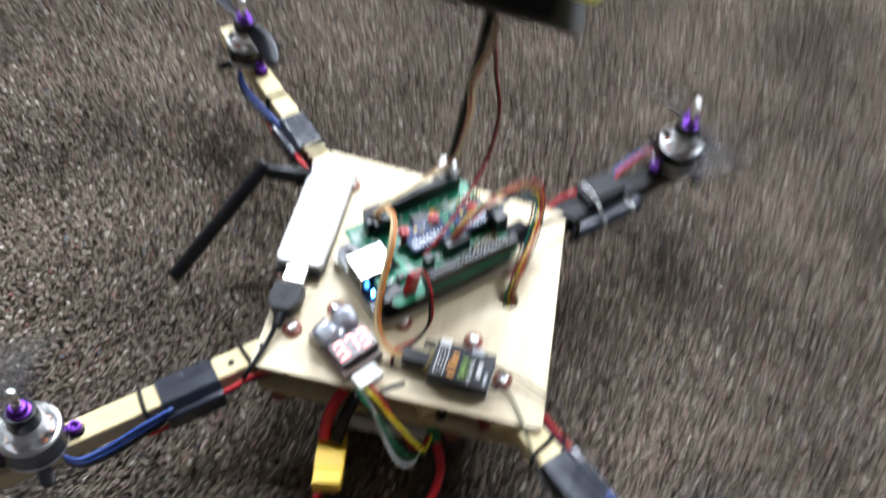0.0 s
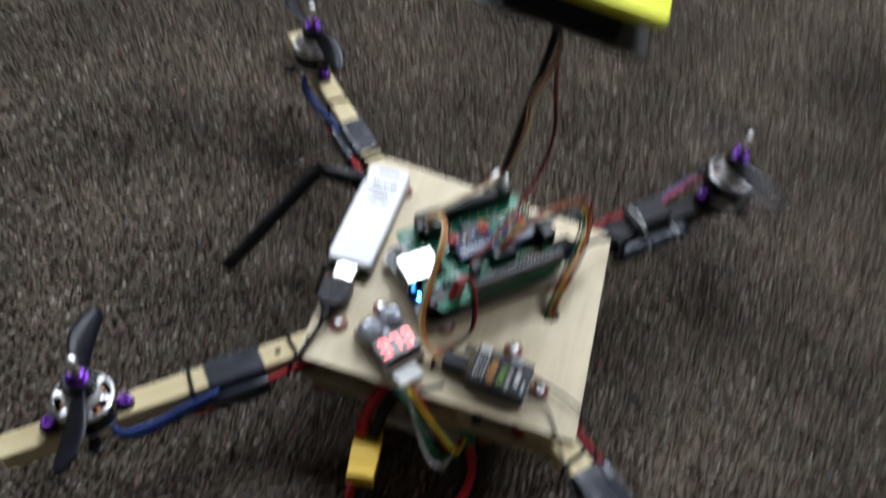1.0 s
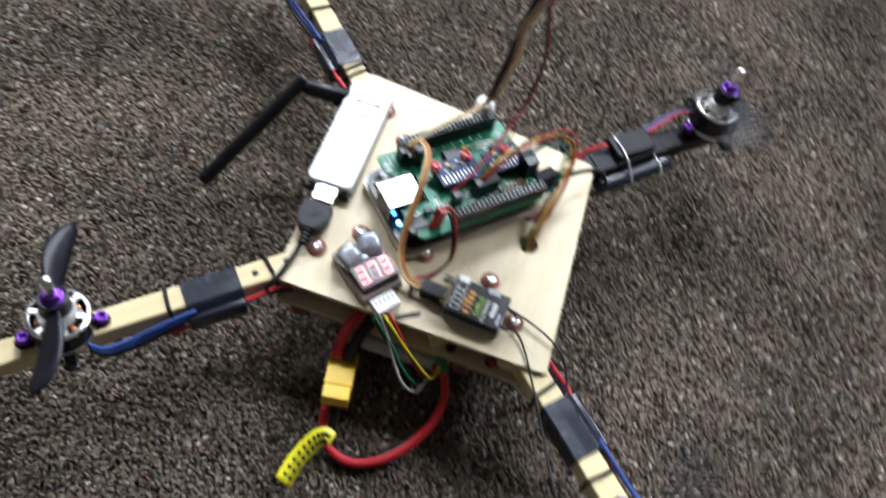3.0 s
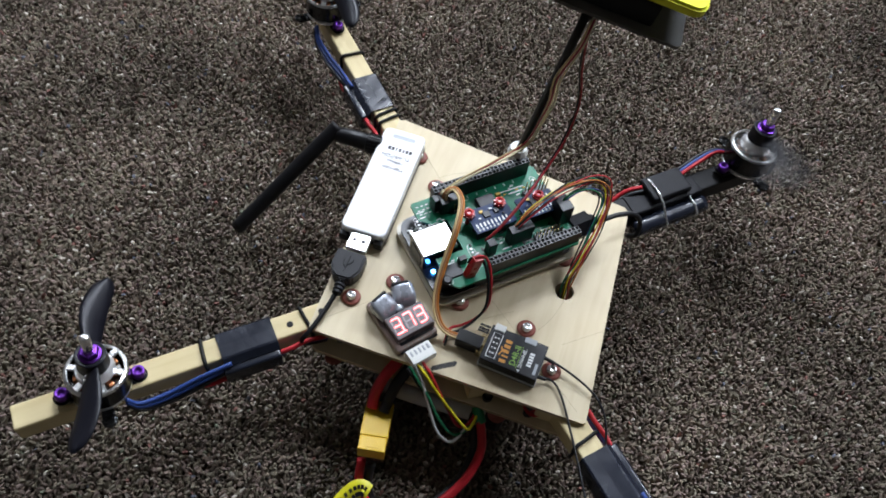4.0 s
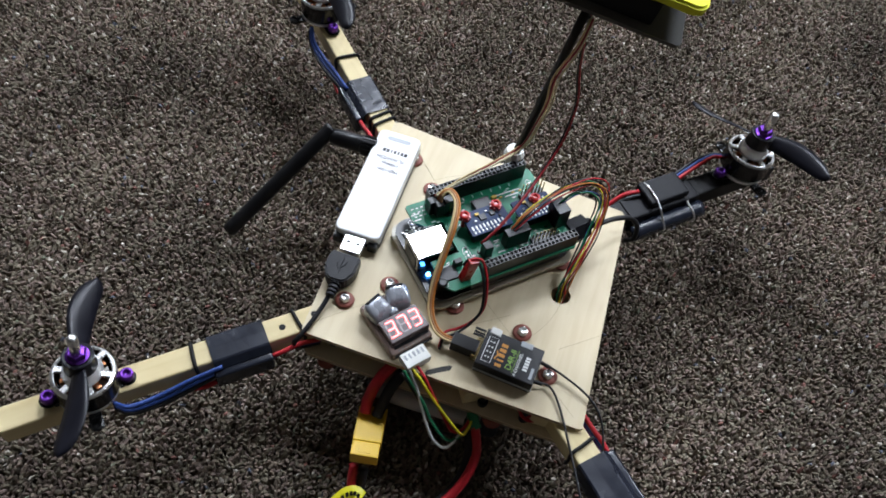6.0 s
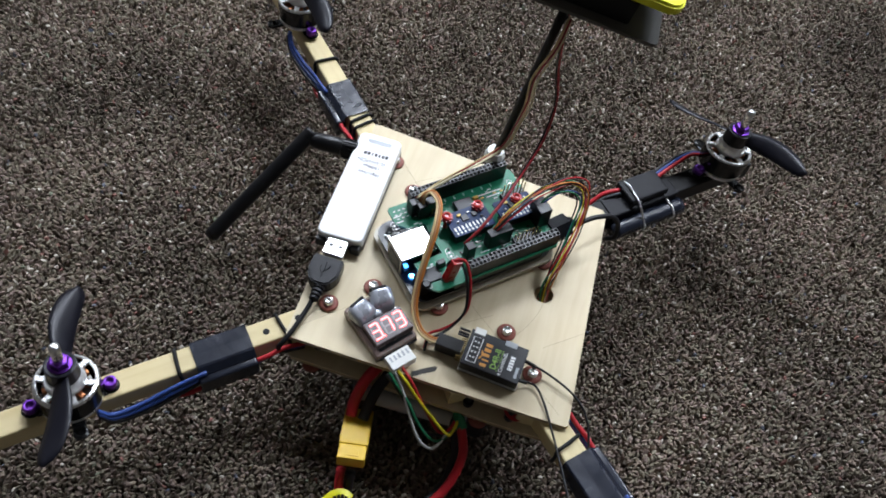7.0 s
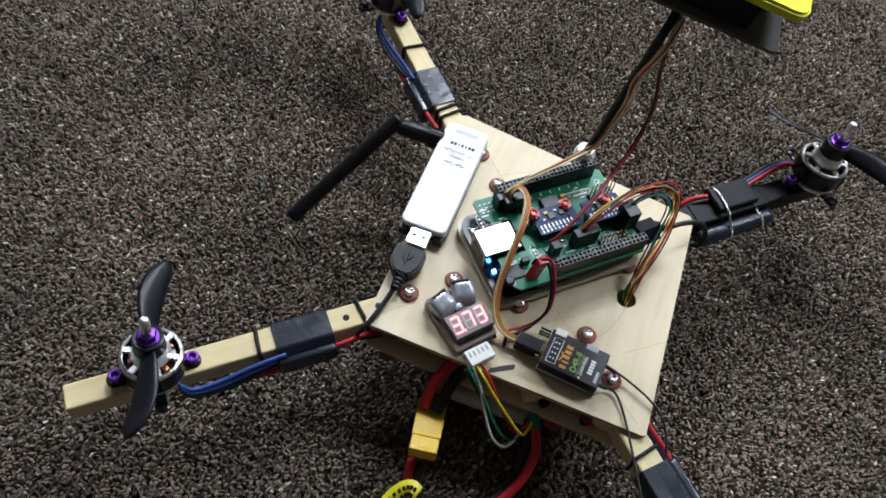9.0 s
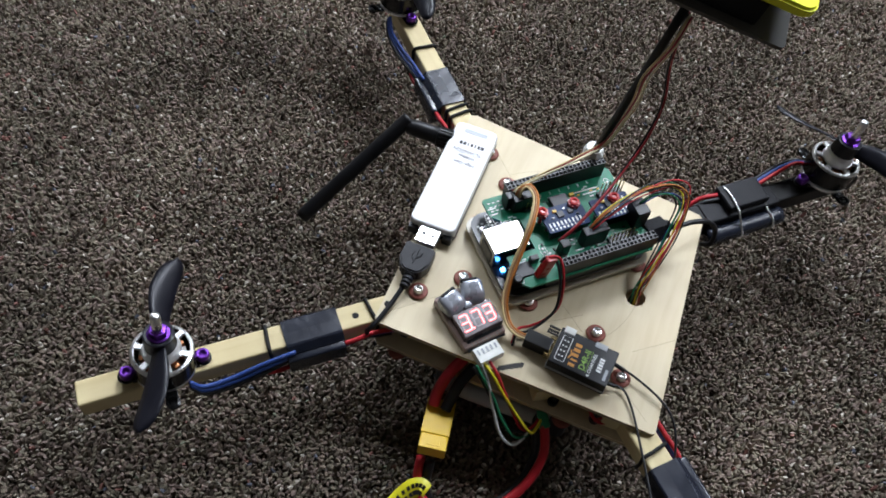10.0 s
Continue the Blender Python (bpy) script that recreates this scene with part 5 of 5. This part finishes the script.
def ribbon_lead():
    """Three flat-joined servo wires from the board to the receiver."""
    pts = [(-0.0250, 0.0165, 0.0890), (-0.0245, 0.0185, 0.0955), (-0.0205, 0.0205, 0.0990), (-0.0140, 0.0130, 0.1000), (-0.0110, -0.0020, 0.0975), (-0.0108, -0.0160, 0.0890), (-0.0105, -0.0290, 0.0800), (-0.0080, -0.0400, 0.0725), (-0.0020, -0.0480, 0.0680), (0.0050, -0.0510, 0.0668), (0.0120, -0.0505, 0.0665)]
    b = thing("servo_lead", pose(-0.0105, -0.0290, TOP), "flat brown, orange and tan servo lead between boards", "cable")
    off = Vector((-0.0105, -0.0290, TOP))
    line = [Vector(p) - off for p in pts]
    for k, mat in enumerate((W_ORANGE, W_BROWN, W_TAN)):
        o = (k - 1) * 0.00125
        out = []
        for j, p in enumerate(line):
            d = (line[min(j + 1, len(line) - 1)] - line[max(j - 1, 0)]).normalized()
            side = d.cross(Vector((0, 0, 1)))
            side = side.normalized() if side.length > 0.05 else Vector((0.7, -0.7, 0))
            out.append(p + side * o)
        cord("wire", out, 0.00072, mat, b, 8)
    part("plug_housing", box(0.0145, 0.0078, 0.0080, (0, 0, 0), 0.0005), PLASTIC, b, "black servo plug", pose(0.0165 - off.x, -0.0505 - off.y, 0.0050, 0, 0, -2))
    part("plug_housing", box(0.0050, 0.0078, 0.0100, (0, 0, 0), 0.0005), PLASTIC, b, "black servo plug", pose(-0.0252 - off.x, 0.0165 - off.y, 0.0265, 0, 0, 44))
    return b


def battery():
    b = thing("battery_pack", pose(0.004, -0.030, 0.0), "grey-wrapped battery pack strapped under the frame with thick leads", "battery")
    part("pack", box(0.082, 0.084, 0.0375, (0.005, 0.001, 0.0205), 0.006, 4), PACK_DARK, b, "dark wrapped pack", smooth=False)
    part("edge_fold", tube([(-0.026, -0.0468, 0.0300), (-0.012, -0.0468, 0.0298), (0.012, -0.0450, 0.0292), (0.034, -0.0430, 0.0285)], 0.0052, 14, 4), PACK, b, "pale grey rounded end wrap", smooth=True)
    off = Vector((0.004, -0.030, 0.0))

    def w(nm, mat, r, pts, lab=""):
        return cord(nm, [Vector(p) - off for p in pts], r, mat, b, 12, lab)
    w("supply_lead", W_RED, 0.0033, ((-0.014, -0.058, 0.0500), (-0.0170, -0.0705, 0.0530), (-0.0215, -0.0795, 0.0470), (-0.0240, -0.0870, 0.0360), (-0.0235, -0.0930, 0.0300)), "thick red lead")
    w("supply_lead", W_BLACK, 0.0033, ((-0.007, -0.058, 0.0480), (-0.0102, -0.0710, 0.0495), (-0.0140, -0.0800, 0.0435), (-0.0160, -0.0880, 0.0340), (-0.0165, -0.0930, 0.0300)), "thick black lead")
    conn = part("power_connector", box(0.0160, 0.0238, 0.0082, (0, 0.0053, 0), 0.0007), YELLOW_NYLON, b, "amber two-pole power connector", pose(-0.0170 - off.x, -0.1035 - off.y, 0.0262, -14, 0, 12))
    part("connector_half", box(0.0152, 0.0094, 0.0076, (0, -0.0113, 0.0), 0.0007), YELLOW_NYLON, conn, "second half of the connector")
    part("raised_plate", box(0.0070, 0.0042, 0.0005, (0, 0.0125, 0.0042), 0.0001), YELLOW_NYLON, conn)
    part("raised_plate", box(0.0070, 0.0042, 0.0004, (0, -0.0120, 0.0038), 0.0001), YELLOW_NYLON, conn)
    red = ((-0.0185, -0.1200, 0.0210), (-0.0165, -0.1280, 0.0130), (-0.0105, -0.1360, 0.0075), (0.0030, -0.1400, 0.0065), (0.0180, -0.1350, 0.0080), (0.0310, -0.1230, 0.0110), (0.0400, -0.1070, 0.0170), (0.0425, -0.0930, 0.0260), (0.0385, -0.0840, 0.0350), (0.0340, -0.0770, 0.0385), (0.030, -0.066, 0.036))
    w("pack_lead", W_RED, 0.0026, red, "thick glossy red lead")
    blk = ((-0.0125, -0.1200, 0.0205), (-0.0110, -0.1290, 0.0090), (-0.0050, -0.1350, 0.0030), (0.0060, -0.1375, 0.0026), (0.0180, -0.1325, 0.0028), (0.0290, -0.1205, 0.0040), (0.0370, -0.1050, 0.0080), (0.0385, -0.0915, 0.0170), (0.0345, -0.0820, 0.0290), (0.027, -0.068, 0.032))
    w("pack_lead", W_BLACK, 0.0026, blk, "thick black lead")
    w("green_sleeve", W_GREEN, 0.0032, ((0.0375, -0.0815, 0.0362), (0.0345, -0.0780, 0.0385), (0.0325, -0.0740, 0.0390)), "green heat-shrink sleeve")
    # folded yellow warning tag
    tag = bmesh.new()
    edge = [(-0.0085, -0.1345, 0.0120), (-0.0125, -0.1335, 0.0135), (-0.0165, -0.1360, 0.0125), (-0.0205, -0.1430, 0.0100), (-0.0235, -0.1530, 0.0080), (-0.0250, -0.1640, 0.0060)]
    line = [p - off for p in smooth_path(edge, 5)]
    rows = []
    for k, p in enumerate(line):
        d = (line[min(k + 1, len(line) - 1)] - line[max(k - 1, 0)]).normalized()
        side = Vector((d.y, -d.x, 0)).normalized() * 0.0042 + Vector((0, 0, 0.0046))
        rows.append([tag.verts.new(p - side), tag.verts.new(p + side), tag.verts.new(p + side + Vector((0.0002, 0, 0.0002))), tag.verts.new(p - side + Vector((0.0002, 0, 0.0002)))])
    for p, q in zip(rows, rows[1:]):
        for j in range(4):
            tag.faces.new((p[j], q[j], q[(j + 1) % 4], p[(j + 1) % 4]))
    tag.faces.new(rows[0])
    tag.faces.new(list(reversed(rows[-1])))
    tg = part("warning_tag", tag, TAG_YELLOW, b, "yellow folded warning tag with black print", smooth=True)
    marks = bmesh.new()
    for k in range(3, len(line) - 2, 2):
        p = line[k]
        d = (line[k + 1] - line[k - 1]).normalized()
        side = Vector((d.y, -d.x, 0)).normalized() * 0.0042 + Vector((0, 0, 0.0046))
        nrm = d.cross(side).normalized()
        if nrm.z < 0:
            nrm = -nrm
        for s0 in (-0.45, 0.25):
            c0 = p + side * s0 + nrm * 0.00035
            vs = [marks.verts.new(c0 + d * (0.0009 * q) + side * (0.22 * e)) for q, e in ((-1, -1), (1, -1), (1, 1), (-1, 1))]
            marks.faces.new(vs)
    part("printed_mark", marks, DARK_PRINT, tg)
    return b


def mast():
    """Thin upright with a grey tray, foam block and yellow cased module."""
    m = thing("sensor_mast", pose(0.0005, 0.0705, TOP), "thin black mast carrying a yellow module on a grey tray", "mast")
    part("mast_foot", box(0.012, 0.010, 0.004, (0, 0, 0.002), 0.0008), PLASTIC, m)
    part("foot_nut", lathe([(0.0030, 0.0275), (0.0060, 0.0280), (0.0063, 0.0325), (0.0050, 0.0360), (0.0026, 0.0362)], 12), WHITE_NYLON, m, "white nylon nut", pose(0.0036, -0.0026, 0))
    top = Vector((0.0206, -0.0146, 0.1565))
    part("tube", tube([(0, 0, 0.002), top * 0.33, top * 0.66, top], 0.0023, 14, 3), CARBON, m, "thin black tube", smooth=True)
    base = pose(0.0267, 0.0008, 0.1938, 2.1, 9.4, 5.0)
    part("tray", slab(rounded(0.0851, 0.0600, 0.0030), -0.0178, -0.0162), GREY_SHEET, m, "dark grey tray", base @ pose(-0.0034, -0.0092, -0.0020))
    part("foam_block", box(0.0580, 0.0560, 0.0126, (0, 0, 0), 0.0015), FOAM, m, "black foam block", base @ pose(-0.0050, -0.0060, -0.0119))
    sh = slab(rounded(0.0844, 0.0684, 0.0065), -0.0056, 0.0)
    bmesh.ops.bevel(sh, geom=[e for e in sh.edges if abs(e.verts[0].co.z - e.verts[1].co.z) < 1e-6], offset=0.0012, segments=3, affect="EDGES")
    case = part("module_case", sh, YELLOW_SHELL, m, "bright yellow cased module", base)
    for x, y in ((-0.0244, 0.0221), (0.0244, 0.0221), (0.0244, -0.0181), (-0.0244, -0.0181)):
        part("case_screw", lathe([(0.0028, -0.0005), (0.0029, 0.0004), (0.0022, 0.0007), (0.0010, 0.0005)], 16), RUBBER, case, "dark screw head", pose(x, y, 0))
    return m


def build_all():
    room()
    quadcopter_frame()
    for key in MOTORS:
        motor(key)
    speed_controller("west", 0.1225, 0.1535, 1)
    speed_controller("north", 0.1315, 0.1630, 1)
    speed_controller("south", 0.1320, 0.1650, 1)
    east_controller()
    wifi_dongle()
    usb_lead()
    computer_board()
    voltage_alarm()
    balance_lead()
    radio_receiver()
    ribbon_lead()
    wire_bundle("power_lead", "red and black power wires from the red plug", [(0.0025, -0.0200, 0.0935), (0.0050, -0.0170, 0.0965), (0.0100, -0.0155, 0.0945), (0.0160, -0.0220, 0.0870), (0.0190, -0.0300, 0.0735), (0.0150, -0.0370, 0.0655), (0.0090, -0.0440, 0.0630), (0.0040, -0.0480, 0.0620), (0.004, -0.0560, 0.0615)],
                (W_RED, W_BLACK), 0.0008, 0.0013, (0.010, -0.04, TOP), 4)
    wire_bundle("signal_lead", "eight thin coloured wires looping into the plate hole", [(0.0200, 0.0140, 0.0930), (0.0260, 0.0250, 0.0985), (0.0340, 0.0400, 0.1000), (0.0440, 0.0530, 0.1000), (0.0540, 0.0610, 0.0985), (0.0620, 0.0610, 0.0950), (0.0650, 0.0520, 0.0890), (0.0640, 0.0380, 0.0810), (0.0610, 0.0220, 0.0735), (0.0578, 0.0100, 0.0660), (0.0580, 0.0050, 0.0560), (0.0580, 0.0045, 0.0470)],
                (W_RED, W_BLACK, W_GREEN, W_YELLOW, W_MAROON, W_ORANGE, W_BLACK, W_RED), 0.00044, 0.0022, (0.058, 0.0045, TOP), 5)
    wire_bundle("mast_lead", "thin cream, brown and orange wires running up the mast", [(-0.0280, 0.0180, 0.0930), (-0.0180, 0.0320, 0.0965), (-0.0040, 0.0500, 0.0985), (0.0085, 0.0640, 0.1060), (0.0135, 0.0620, 0.1300), (0.0160, 0.0590, 0.1500), (0.0165, 0.0555, 0.1720), (0.0225, 0.0545, 0.1950), (0.0250, 0.0560, 0.2130)],
                (W_CREAM, W_TAN, W_MAROON, W_CREAM), 0.00052, 0.0015, (0.004, 0.06, TOP), 6)
    wire_bundle("mast_power_lead", "twisted red and black wires running up to the mast tray", [(0.0060, 0.0010, 0.0880), (0.0120, 0.0120, 0.0930), (0.0185, 0.0330, 0.0960), (0.0240, 0.0530, 0.1010), (0.0290, 0.0680, 0.1150), (0.0300, 0.0740, 0.1400), (0.0255, 0.0740, 0.1650), (0.0235, 0.0670, 0.1930), (0.0235, 0.0590, 0.2120)],
                (W_MAROON, W_BLACK, W_MAROON), 0.00062, 0.0008, (0.02, 0.05, TOP), 7)
    wire_bundle("sensor_lead", "thin blue, black and green wires running into the plate hole", [(0.0400, 0.0420, 0.0945), (0.0460, 0.0500, 0.0965), (0.0550, 0.0560, 0.0950), (0.0610, 0.0540, 0.0900), (0.0600, 0.0400, 0.0800), (0.0585, 0.0180, 0.0690), (0.0585, 0.0080, 0.0600), (0.0585, 0.0050, 0.0480)],
                (W_BLUE, W_BLACK, W_GREEN), 0.00050, 0.0014, (0.02, 0.02, TOP), 8)
    wire_bundle("barrel_lead", "black supply cable to the taped arm", [(0.0605, 0.0480, 0.0746), (0.0660, 0.0525, 0.0750), (0.0740, 0.0610, 0.0735), (0.0830, 0.0680, 0.0700), (0.0890, 0.0690, 0.0640), (0.0900, 0.0650, 0.0560), (0.0860, 0.0680, 0.0480)],
                (W_BLACK,), 0.0016, 0.0002, (0.06, 0.06, TOP), 9)
    battery()
    mast()
    carpet_pile()


build_all()


# ---- what moves ----
def motions():
    """Propellers: each stands at its rest angle, or spins until a time and then runs down."""
    plan = {"west": (118, 0.40, 1), "north": (140, 0.0, 1), "east": (-11, 5.10, -1), "south": (60, 10.0, -1)}
    for key, (rest, stop, sense) in plan.items():
        a = math.degrees(arm_frame(key)[0])
        last = round(stop * FPS)
        rows, angle = [], rest - a
        rows.append((10.0, pose(0, 0, 0, 0, 0, angle)))
        if last < 300:
            rows.append((last / FPS, pose(0, 0, 0, 0, 0, angle)))
        run = 0.0
        for k in range(last - 1, -1, -1):
            step = min(84.0, 22.0 * (last - k)) if last < 300 else 84.0
            run -= step * sense
            rows.append((k / FPS, pose(0, 0, 0, 0, 0, angle + run)))
        if last == 0:
            rows = [(0.0, pose(0, 0, 0, 0, 0, angle)), (10.0, pose(0, 0, 0, 0, 0, angle))]
        walk(ROTORS[key], sorted(rows, key=lambda row: row[0]))


motions()
